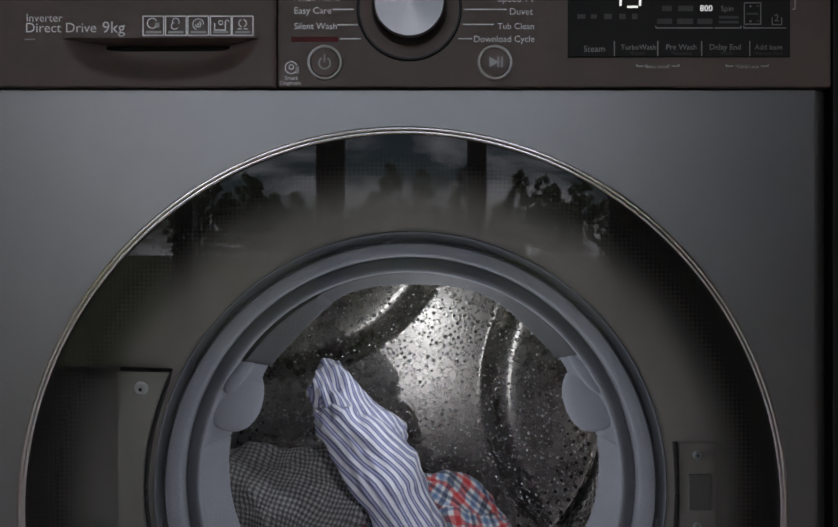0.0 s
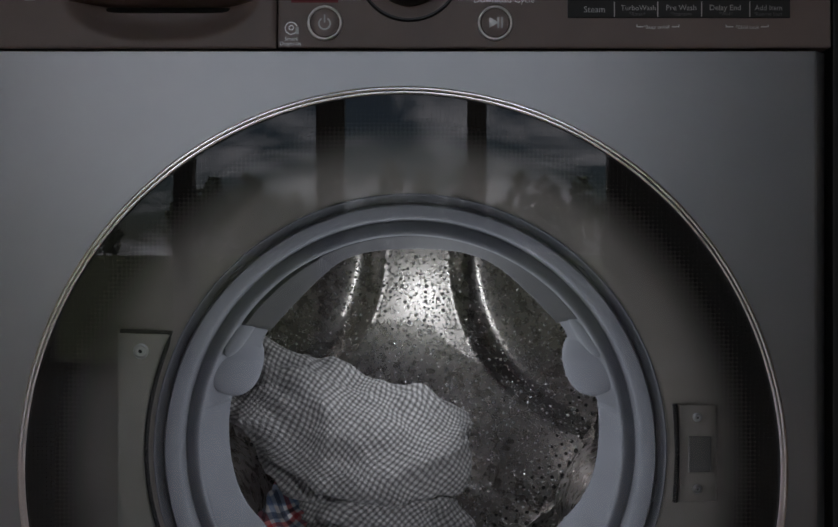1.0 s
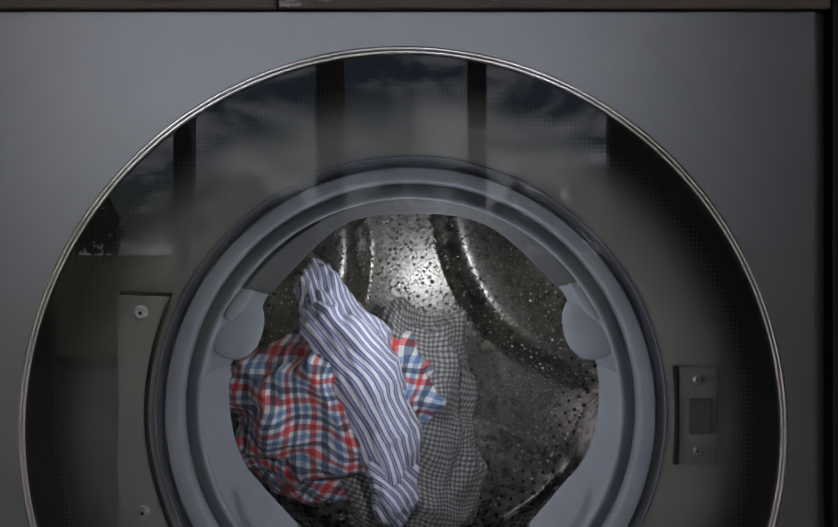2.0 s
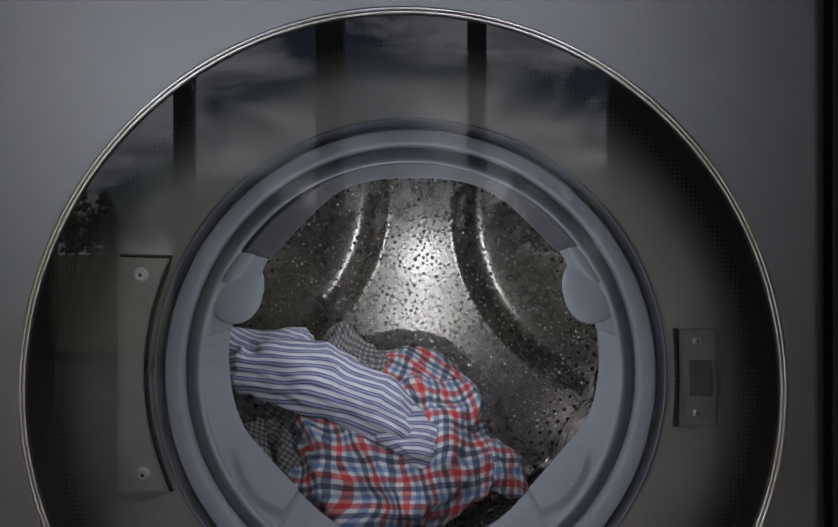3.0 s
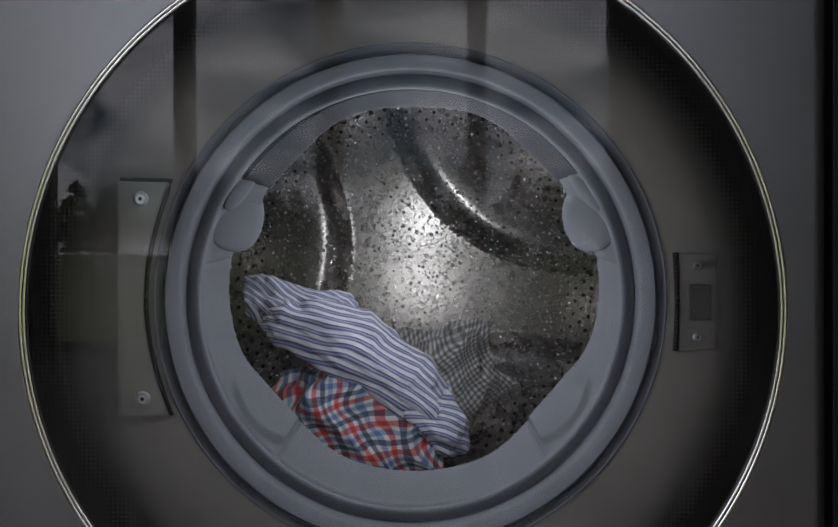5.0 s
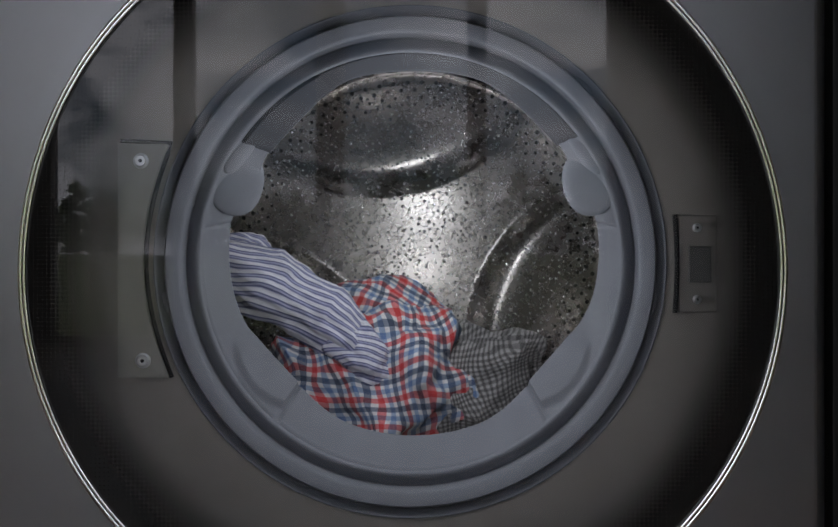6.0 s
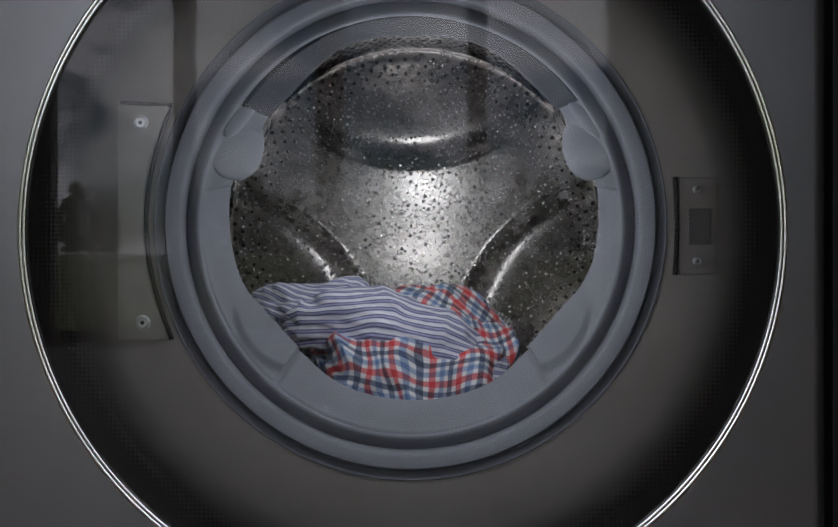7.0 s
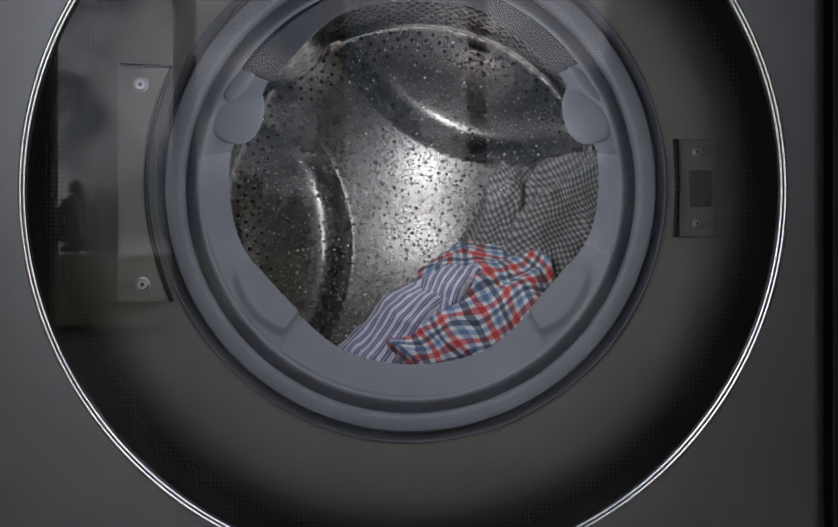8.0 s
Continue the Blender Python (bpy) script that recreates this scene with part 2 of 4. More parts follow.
# ---- outdoors, seen only as a reflection in the door ----
def ground_sheet():
    bm = bmesh.new()
    ys = [-4.12, -8, -15, -30, -60, -100, -150, -400, -1500, -4000]
    xs = [-4000, -1000, -300, -150, -80, -40, -20, -10, -5, 0, 5, 10, 20, 40, 80, 150, 300, 1000, 4000]
    def h(y):
        d = -y - 4
        return -0.12 + 2.1 * min(1, d / 140) ** 1.2
    rows = [[bm.verts.new((x, y, h(y))) for x in xs] for y in ys]
    for a, b in zip(rows, rows[1:]):
        for i in range(len(xs) - 1):
            bm.faces.new((a[i], a[i + 1], b[i + 1], b[i]))
    bmesh.ops.recalc_face_normals(bm, faces=bm.faces[:])
    return bm


structure("ground", ground_sheet(), GRASS, "meadow of rough green grass", "ground", True)


def tree_meshes(seed, height):
    rng = random.Random(seed)
    tr = bmesh.new()
    bmesh.ops.create_cone(tr, cap_ends=True, segments=7, radius1=0.25, radius2=0.05, depth=height * 0.9, matrix=Matrix.Translation((0, 0, height * 0.45)))
    for k in range(7):
        z = height * rng.uniform(0.25, 0.7)
        a = rng.uniform(0, 6.28)
        d = Vector((math.cos(a), math.sin(a), 1.1)).normalized()
        L = height * rng.uniform(0.12, 0.2)
        m = Matrix.Translation(Vector((0, 0, z)) + d * L / 2) @ d.to_track_quat('Z', 'Y').to_matrix().to_4x4()
        bmesh.ops.create_cone(tr, cap_ends=False, segments=5, radius1=0.09, radius2=0.02, depth=L, matrix=m)
    verts, faces = [], []
    clumps = []
    for k in range(95):
        u = rng.random()
        z = height * (0.06 + 0.94 * u)
        w = height * 0.19 * math.sin(math.pi * (0.18 + 0.74 * u)) * rng.uniform(0.5, 1.15)
        a = rng.uniform(0, 6.28)
        clumps.append((w * math.cos(a), w * math.sin(a), z, rng.uniform(0.5, 1.05) * height * 0.045))
    for cx, cy, cz, cr in clumps:
        for q in range(80):
            v = Vector((rng.gauss(0, 1), rng.gauss(0, 1), rng.gauss(0, 1))).normalized() * cr * rng.uniform(0.5, 1.15)
            s = rng.uniform(0.09, 0.24)
            e1 = Vector((rng.gauss(0, 1), rng.gauss(0, 1), rng.gauss(0, 1))).normalized() * s
            e2 = e1.cross(Vector((rng.gauss(0, 1), rng.gauss(0, 1), rng.gauss(0, 1)))).normalized() * s * 0.7
            c = Vector((cx, cy, cz)) + v
            i = len(verts)
            verts += [c - e1, c + e2, c + e1, c - e2]
            faces.append((i, i + 1, i + 2, i + 3))
    me = bpy.data.meshes.new("crown")
    me.from_pydata([tuple(v) for v in verts], [], faces)
    me.materials.append(LEAF)
    return mesh_of("trunk", tr, BARK), me


TREES = [tree_meshes(s, h) for s, h in ((1, 12.5), (2, 14.0), (3, 11.0), (4, 13.0), (5, 9.5))]


def tree(x, y, k, scale, turn):
    t_, c_ = TREES[k]
    ob = thing("tree", pose(x, y, 1.85, 0, 0, turn), "tall narrow leafy tree at the edge of the meadow", "tree", "row of trees behind the meadow")
    ob.scale = (scale, scale, scale)
    for nm, me in (("trunk", t_), ("crown", c_)):
        o = new(nm, me)
        o.parent = ob


rng = random.Random(11)
for i in range(52):
    x = -66 + i * 2.55 + rng.uniform(-0.8, 0.8)
    tall = 1.0 if -52 < x < 40 else 0.85
    if -49 < x < -42:
        continue
    tree(x, -150 + rng.uniform(-7, 7), rng.randrange(5), tall * rng.uniform(0.70, 1.12), rng.uniform(0, 360))

# ---- washing machine ----
MX0, MX1 = -0.306, 0.2873      # cabinet sides
SEAM_Z, TOP_Z = 0.7222, 0.8500
DX, DZ, DR = -0.0110, 0.4307, 0.2630   # door rim
machine = thing("washing_machine", pose(0, 0, 0), "graphite grey front-loading washing machine with a large round glass door, running", "washing machine")

front = plate_with_hole(MX0, MX1, 0.065, SEAM_Z - 0.0006, DX, DZ, 0.2575, 0.0, 0.0195)
side_edges = [e for e in front.edges if all(abs(v.co.y) < 1e-6 and (abs(v.co.x - MX0) < 1e-5 or abs(v.co.x - MX1) < 1e-5) for v in e.verts)]
bmesh.ops.bevel(front, geom=side_edges, offset=0.011, segments=8, profile=0.5, affect='EDGES')
top_edges = [e for e in front.edges if all(v.co.y < 0.0005 and abs(v.co.z - SEAM_Z) < 0.002 for v in e.verts)]
bmesh.ops.bevel(front, geom=top_edges, offset=0.0010, segments=2, profile=0.5, affect='EDGES')
part("front_panel", front, PAINT, machine, "satin graphite metal front panel", smooth=False)
part("plinth", box(MX0 + 0.004, MX1 - 0.004, 0.006, 0.5, 0.012, 0.064, 0.003), FASCIA, machine, smooth=False)
for x in (MX0 + 0.05, MX1 - 0.05):
    for y in (0.06, 0.5):
        part("foot", box(x - 0.02, x + 0.02, y - 0.02, y + 0.02, 0.0, 0.012), BLACK, machine, smooth=False)
part("side_panel", box(MX0, MX0 + 0.002, 0.031, 0.56, 0.065, TOP_Z - 0.012), PAINT, machine, smooth=False)
part("side_panel", box(MX1 - 0.002, MX1, 0.031, 0.56, 0.065, TOP_Z - 0.012), PAINT, machine, smooth=False)
part("back_panel", box(MX0 + 0.003, MX1 - 0.003, 0.555, 0.56, 0.065, TOP_Z - 0.012), PAINT, machine, smooth=False)
part("top_panel", box(MX0, MX1, 0.0, 0.56, TOP_Z - 0.011, TOP_Z, 0.003), FASCIA, machine, smooth=False)
# recessed inner plate behind the door, and the tub behind it
part("inner_panel", lathe([(0.2740, 0.0203), (0.2500, 0.0203), (0.2350, 0.0206), (0.2200, 0.0212), (0.2080, 0.0219), (0.1960, 0.0228), (0.1862, 0.0237), (0.1862, 0.036), (0.2740, 0.032)], 160, closed=True), INNER, machine,
     "grey painted inner panel round the door seal", at=pose(AX - 0.0018, 0, AZ - 0.0030))

# control fascia
SX = -0.0990
fascia = part("fascia_panel", box(SX + 0.0006, MX1, -0.002, 0.03, SEAM_Z + 0.0006, TOP_Z - 0.012, 0.0014, 3), FASCIA, machine, "dark brown-grey control fascia", smooth=False)


def drawer_front():
    """The drawer's front with a scooped grip under a sharp upper edge."""
    bm = bmesh.new()
    x0, x1, z0, z1 = MX0, SX - 0.0006, SEAM_Z + 0.0006, TOP_Z - 0.012
    gx, gz, gw, gh = -0.18019, 0.75655, 0.0700, 0.0300
    zs = sorted([z0 + (gz - z0) * i / 30 for i in range(31)] + [gz + 0.0006] + [gz + 0.0006 + (z1 - gz - 0.0006) * i / 6 for i in range(1, 7)])
    nx = 110
    def depth(x, z):
        y = -0.002
        e = min(x - x0, x1 - x, z - z0, z1 - z)
        if e < 0.0012:
            y += (0.0012 - e) ** 2 / 0.0012
        if z <= gz:
            u, v = (x - gx) / gw, (gz - z) / gh
            q = 1 - abs(u) ** 2.6 - v ** 1.6
            if q > 0:
                q = min(1, q * 1.15)
                y += 0.019 * q * q * (3 - 2 * q)
        return y
    rows = [[bm.verts.new((x0 + (x1 - x0) * i / nx, depth(x0 + (x1 - x0) * i / nx, z), z)) for i in range(nx + 1)] for z in zs]
    for a_, b_ in zip(rows, rows[1:]):
        for i in range(nx):
            bm.faces.new((a_[i], a_[i + 1], b_[i + 1], b_[i]))
    rim_ = [rows[0], [r_[-1] for r_ in rows], rows[-1][::-1], [r_[0] for r_ in rows][::-1]]
    for line in rim_:
        back = [bm.verts.new((v.co.x, 0.03, v.co.z)) for v in line]
        for i in range(len(line) - 1):
            bm.faces.new((line[i + 1], line[i], back[i], back[i + 1]))
    bmesh.ops.remove_doubles(bm, verts=bm.verts[:], dist=1e-6)
    bmesh.ops.recalc_face_normals(bm, faces=bm.faces[:])
    for e in bm.edges:
        if len(e.link_faces) == 2 and e.calc_face_angle() > 0.7:
            e.smooth = False
    return bm


drawer = part("detergent_drawer", drawer_front(), FASCIA, machine, "dark detergent drawer front with a scooped grip")
# black strip set in for the shade under the grip's upper edge
part("grip_shade", box(-0.2240, -0.1300, 0.0145, 0.0220, 0.7525, 0.7558, 0.001), HOLE_AND_SHADE, drawer, "black strip for the shade deep in the grip", smooth=False)
display = part("display", box(0.1035, 0.25838, -0.0030, 0.0, 0.74352, 0.8320, 0.0006), BLACK_GLOSS, fascia, "glossy black display with white digits", smooth=False)


def knob():
    kx, kz = -0.0067, 0.7775
    base = part("knob", lathe([(0.0362, 0.0), (0.0360, -0.0014), (0.0345, -0.0020), (0.0330, -0.0016), (0.0262, -0.0016), (0.0255, -0.0030), (0.0255, -0.0060)], 96), FASCIA, machine, "round programme knob with a silver cap", at=pose(kx, -0.002, kz))
    part("knob_ring", lathe([(0.0368, -0.0002), (0.0366, -0.0012), (0.0358, -0.0022), (0.0346, -0.0022), (0.0342, -0.0010)], 96), BLACK, base, "dark gap round the knob")
    part("knob_skirt", lathe([(0.0262, -0.002), (0.0256, -0.0120), (0.0246, -0.0150), (0.0236, -0.0155)], 96), BLACK, base)
    part("knob_cap", lathe([(0.0242, -0.0140), (0.0240, -0.0170), (0.0232, -0.0182), (0.0120, -0.0178), (0.0001, -0.0176)], 96), SPUN, base, "spun silver metal knob cap")
    return base


knob()


def button(name, x, z, label):
    b = part(name, lathe([(0.0001, -0.0022), (0.0096, -0.0022), (0.0104, -0.0014), (0.0104, 0.0)], 64), FASCIA, machine, label, at=pose(x, -0.0022, z))
    part("button_ring", lathe([(0.0122, 0.0)] + arc_profile(0.0112, -0.0014, 0.0010, 0, -180, 8) + [(0.0102, 0.0)], 64), SATIN, b, "thin chrome ring")
    return b


power_button = button("power_button", -0.06552, 0.7398, "round dark power button in a chrome ring")
start_button = button("start_button", 0.05287, 0.7398, "round dark start button in a chrome ring")


def onto(ob, parent):
    ob.parent = parent
    ob.matrix_parent_inverse = Matrix.Translation(-parent.location)
    return ob


def lettering(body, x0, x1, z, material, parent, y):
    me = text_mesh(body, 1.0, 0.0)
    xs = [v.co.x for v in me.vertices]
    k = (x1 - x0) / (max(xs) - min(xs))
    me.transform(pose(x0, y, z, 90, 0, 0) @ Matrix.Diagonal((k, k, k, 1)) @ Matrix.Translation((-min(xs), 0, 0)))
    me.materials.clear()
    me.materials.append(material)
    onto(new("lettering", me), parent)


def printed_bar(x0, x1, z0, z1, material, parent, y):
    onto(part("printed_bar", box(x0, x1, y, y + 0.0003, z0, z1), material, smooth=False), parent)


def printed_ring(x, z, r, w, material, parent, a0, a1, y, n=28):
    onto(part("printed_symbol", lathe([(r, y), (max(0.00002, r - w), y)], n, a0, a1), material, at=pose(x, 0, z), smooth=False), parent)


lettering("Inverter", -0.27327, -0.24832, 0.76847, PRINT, drawer, -0.0022)
lettering("Direct Drive", -0.27364, -0.22487, 0.76102, PRINT, drawer, -0.0022)
lettering("9kg", -0.2204, -0.20477, 0.76065, PRINT, drawer, -0.0022)
printed_bar(-0.27476, -0.26731, 0.75581, 0.75655, PRINT_DIM, drawer, -0.0022)
printed_bar(-0.19248, -0.17759, 0.77195, 0.77269, PRINT, drawer, -0.0022)
printed_bar(-0.19248, -0.17759, 0.75866, 0.75940, PRINT, drawer, -0.0022)
printed_bar(-0.19260, -0.19188, 0.75927, 0.77208, PRINT, drawer, -0.0022)
printed_bar(-0.17819, -0.17747, 0.75927, 0.77208, PRINT, drawer, -0.0022)
printed_bar(-0.19025, -0.17982, 0.76046, 0.76195, PRINT_DIM, drawer, -0.0022)
printed_ring(-0.18578, 0.76735, 0.00372, 0.0006, PRINT, drawer, 30, 330, -0.0022)
printed_bar(-0.18392, -0.18094, 0.76437, 0.76772, PRINT_DIM, drawer, -0.0022)
printed_bar(-0.17684, -0.16195, 0.77195, 0.77269, PRINT, drawer, -0.0022)
printed_bar(-0.17684, -0.16195, 0.75866, 0.75940, PRINT, drawer, -0.0022)
printed_bar(-0.17696, -0.17624, 0.75927, 0.77208, PRINT, drawer, -0.0022)
printed_bar(-0.16255, -0.16183, 0.75927, 0.77208, PRINT, drawer, -0.0022)
printed_bar(-0.17461, -0.16418, 0.76046, 0.76195, PRINT_DIM, drawer, -0.0022)
printed_ring(-0.1694, 0.76847, 0.00261, 0.00056, PRINT, drawer, -40, 200, -0.0022)
printed_ring(-0.17014, 0.76549, 0.00261, 0.00056, PRINT, drawer, 100, 330, -0.0022)
printed_bar(-0.16121, -0.14631, 0.77195, 0.77269, PRINT, drawer, -0.0022)
printed_bar(-0.16121, -0.14631, 0.75866, 0.75940, PRINT, drawer, -0.0022)
printed_bar(-0.16133, -0.16060, 0.75927, 0.77208, PRINT, drawer, -0.0022)
printed_bar(-0.14693, -0.14619, 0.75927, 0.77208, PRINT, drawer, -0.0022)
printed_bar(-0.15897, -0.14855, 0.76046, 0.76195, PRINT_DIM, drawer, -0.0022)
printed_ring(-0.15376, 0.7666, 0.0041, 0.00067, PRINT, drawer, 0, 250, -0.0022)
printed_ring(-0.15376, 0.7666, 0.00223, 0.00074, PRINT, drawer, 180, 430, -0.0022)
printed_ring(-0.15376, 0.7666, 0.00074, 0.00074, PRINT, drawer, 0, 360, -0.0022)
printed_bar(-0.14557, -0.13068, 0.77195, 0.77269, PRINT, drawer, -0.0022)
printed_bar(-0.14557, -0.13068, 0.75866, 0.75940, PRINT, drawer, -0.0022)
printed_bar(-0.14569, -0.14497, 0.75927, 0.77208, PRINT, drawer, -0.0022)
printed_bar(-0.13128, -0.13056, 0.75927, 0.77208, PRINT, drawer, -0.0022)
printed_bar(-0.14334, -0.13291, 0.76046, 0.76195, PRINT_DIM, drawer, -0.0022)
printed_ring(-0.13812, 0.76772, 0.00168, 0.00052, PRINT, drawer, 0, 360, -0.0022)
printed_bar(-0.14271, -0.14195, 0.76288, 0.76735, PRINT, drawer, -0.0022)
printed_bar(-0.14259, -0.13477, 0.76223, 0.76301, PRINT, drawer, -0.0022)
printed_bar(-0.13527, -0.13450, 0.76288, 0.76884, PRINT, drawer, -0.0022)
printed_ring(-0.13366, 0.76847, 0.0013, 0.00048, PRINT, drawer, 0, 180, -0.0022)
printed_bar(-0.13031, -0.11541, 0.77195, 0.77269, PRINT, drawer, -0.0022)
printed_bar(-0.13031, -0.11541, 0.75866, 0.75940, PRINT, drawer, -0.0022)
printed_bar(-0.13043, -0.12970, 0.75927, 0.77208, PRINT, drawer, -0.0022)
printed_bar(-0.11603, -0.11528, 0.75927, 0.77208, PRINT, drawer, -0.0022)
printed_bar(-0.12807, -0.11765, 0.76046, 0.76195, PRINT_DIM, drawer, -0.0022)
printed_ring(-0.12286, 0.76735, 0.00298, 0.00074, PRINT, drawer, 110, 260, -0.0022)
printed_ring(-0.12286, 0.76735, 0.00298, 0.00074, PRINT, drawer, -70, 80, -0.0022)
printed_bar(-0.12621, -0.12360, 0.76307, 0.76381, PRINT, drawer, -0.0022)
printed_bar(-0.12211, -0.11951, 0.76307, 0.76381, PRINT, drawer, -0.0022)
lettering("Mixed Fabric", -0.08675, -0.05547, 0.78299, PRINT, fascia, -0.0022)
printed_bar(-0.05473, -0.04319, 0.78706, 0.78784, PRINT, fascia, -0.0022)
lettering("Easy Care", -0.08675, -0.06106, 0.77405, PRINT, fascia, -0.0022)
printed_bar(-0.06031, -0.04542, 0.77664, 0.77742, PRINT, fascia, -0.0022)
lettering("Silent Wash", -0.08675, -0.05733, 0.76325, PRINT, fascia, -0.0022)
printed_bar(-0.05696, -0.04281, 0.76584, 0.76662, PRINT, fascia, -0.0022)
printed_bar(-0.08898, -0.05622, 0.75432, 0.75804, PRINT_RED, fascia, -0.0022)
printed_bar(-0.05510, -0.04058, 0.75616, 0.75694, PRINT, fascia, -0.0022)
lettering("Speed 14", 0.0551, 0.07967, 0.78224, PRINT, fascia, -0.0022)
printed_bar(0.03574, 0.05287, 0.78706, 0.78784, PRINT, fascia, -0.0022)
lettering("Duvet", 0.06329, 0.0793, 0.77331, PRINT, fascia, -0.0022)
printed_bar(0.03127, 0.06106, 0.77664, 0.77742, PRINT, fascia, -0.0022)
lettering("Tub Clean", 0.05473, 0.08004, 0.76325, PRINT, fascia, -0.0022)
printed_bar(0.03053, 0.05212, 0.76621, 0.76700, PRINT, fascia, -0.0022)
lettering("Download Cycle", 0.03835, 0.08042, 0.75432, PRINT, fascia, -0.0022)
printed_bar(0.02718, 0.03686, 0.75616, 0.75694, PRINT, fascia, -0.0022)
lettering("Smart", -0.09345, -0.08451, 0.72789, PRINT, fascia, -0.0022)
lettering("Diagnosis", -0.0968, -0.08228, 0.72453, PRINT, fascia, -0.0022)
printed_ring(-0.08898, 0.73645, 0.00447, 0.0006, PRINT, fascia, 20, 320, -0.0022)
printed_ring(-0.08898, 0.73682, 0.00186, 0.0006, PRINT, fascia, 0, 360, -0.0022)
printed_bar(-0.08600, -0.08377, 0.73235, 0.73719, PRINT_DIM, fascia, -0.0022)
lettering("*Beep on/off", 0.15637, 0.17461, 0.73608, PRINT, fascia, -0.0022)
lettering("*Child Lock", 0.2204, 0.23678, 0.73608, PRINT, fascia, -0.0022)
printed_bar(0.15153, 0.15599, 0.73714, 0.73788, PRINT, fascia, -0.0022)
printed_bar(0.15141, 0.15213, 0.73775, 0.73887, PRINT, fascia, -0.0022)
printed_bar(0.17610, 0.18131, 0.73714, 0.73788, PRINT, fascia, -0.0022)
printed_bar(0.18071, 0.18143, 0.73775, 0.73887, PRINT, fascia, -0.0022)
printed_bar(0.21370, 0.21891, 0.73714, 0.73788, PRINT, fascia, -0.0022)
printed_bar(0.21358, 0.21430, 0.73775, 0.73887, PRINT, fascia, -0.0022)
printed_bar(0.23827, 0.24348, 0.73714, 0.73788, PRINT, fascia, -0.0022)
printed_bar(0.24288, 0.24360, 0.73775, 0.73887, PRINT, fascia, -0.0022)
printed_bar(0.26161, 0.26233, 0.77703, 0.78745, PRINT, fascia, -0.0022)
printed_bar(0.25987, 0.26173, 0.77680, 0.77753, PRINT, fascia, -0.0022)
lettering("800", 0.19546, 0.20402, 0.77554, LED, display, -0.0032)
lettering("Spin", 0.20998, 0.21854, 0.77554, PRINT_DIM, display, -0.0032)
printed_bar(0.14483, 0.15227, 0.77777, 0.77926, LED, display, -0.0032)
printed_bar(0.13943, 0.14092, 0.77926, 0.78820, LED, display, -0.0032)
printed_bar(0.15302, 0.15450, 0.77926, 0.78820, LED, display, -0.0032)
printed_bar(0.16902, 0.17573, 0.77554, 0.77926, PRINT_FAINT, display, -0.0032)
printed_bar(0.18019, 0.19062, 0.77554, 0.77926, PRINT_FAINT, display, -0.0032)
printed_bar(0.16567, 0.17610, 0.76660, 0.77033, PRINT_FAINT, display, -0.0032)
printed_bar(0.17945, 0.19062, 0.76660, 0.77033, PRINT_FAINT, display, -0.0032)
printed_bar(0.19360, 0.20402, 0.76660, 0.77033, PRINT_FAINT, display, -0.0032)
printed_bar(0.20849, 0.22226, 0.77033, 0.77219, PRINT_FAINT, display, -0.0032)
printed_bar(0.20849, 0.22226, 0.76698, 0.76884, PRINT_FAINT, display, -0.0032)
printed_bar(0.11020, 0.11579, 0.77033, 0.77331, PRINT_FAINT, display, -0.0032)
printed_bar(0.11951, 0.12360, 0.77033, 0.77331, PRINT_FAINT, display, -0.0032)
printed_bar(0.12882, 0.13403, 0.76996, 0.77368, PRINT_FAINT, display, -0.0032)
printed_bar(0.13924, 0.14371, 0.76996, 0.77368, PRINT_FAINT, display, -0.0032)
printed_bar(0.14818, 0.15190, 0.76996, 0.77368, PRINT_FAINT, display, -0.0032)
printed_bar(0.16456, 0.20439, 0.76342, 0.76420, PRINT_DIM, display, -0.0032)
printed_bar(0.20551, 0.22413, 0.76342, 0.76420, PRINT_DIM, display, -0.0032)
printed_bar(0.22561, 0.25540, 0.76342, 0.76420, PRINT_DIM, display, -0.0032)
printed_bar(0.16444, 0.16516, 0.76407, 0.76530, PRINT_DIM, display, -0.0032)
printed_bar(0.22352, 0.22425, 0.76407, 0.76530, PRINT_DIM, display, -0.0032)
printed_bar(0.22549, 0.22622, 0.76407, 0.76530, PRINT_DIM, display, -0.0032)
printed_bar(0.22599, 0.23790, 0.78092, 0.78163, PRINT_DIM, display, -0.0032)
printed_bar(0.22599, 0.23790, 0.76610, 0.76681, PRINT_DIM, display, -0.0032)
printed_bar(0.22587, 0.22655, 0.76668, 0.78105, PRINT_DIM, display, -0.0032)
printed_bar(0.23733, 0.23802, 0.76668, 0.78105, PRINT_DIM, display, -0.0032)
printed_bar(0.22785, 0.23604, 0.77293, 0.77442, PRINT_FAINT, display, -0.0032)
printed_bar(0.23455, 0.23678, 0.77852, 0.77964, PRINT_FAINT, display, -0.0032)
printed_bar(0.23455, 0.23678, 0.76809, 0.76921, PRINT_FAINT, display, -0.0032)
printed_ring(0.23045, 0.77889, 0.0011, 0.0011, PRINT_DIM, display, 90, 450, -0.0032, 3)
printed_ring(0.23045, 0.76847, 0.0011, 0.0011, PRINT_DIM, display, -90, 270, -0.0032, 3)
lettering("2", 0.24721, 0.25019, 0.76847, PRINT_DIM, display, -0.0032)
printed_bar(0.24535, 0.25242, 0.76580, 0.76655, PRINT_DIM, display, -0.0032)
printed_bar(0.24523, 0.24591, 0.76642, 0.77107, PRINT_DIM, display, -0.0032)
printed_bar(0.25185, 0.25254, 0.76642, 0.77107, PRINT_DIM, display, -0.0032)
lettering("Steam", 0.11467, 0.12919, 0.74724, PRINT_DIM, display, -0.0032)
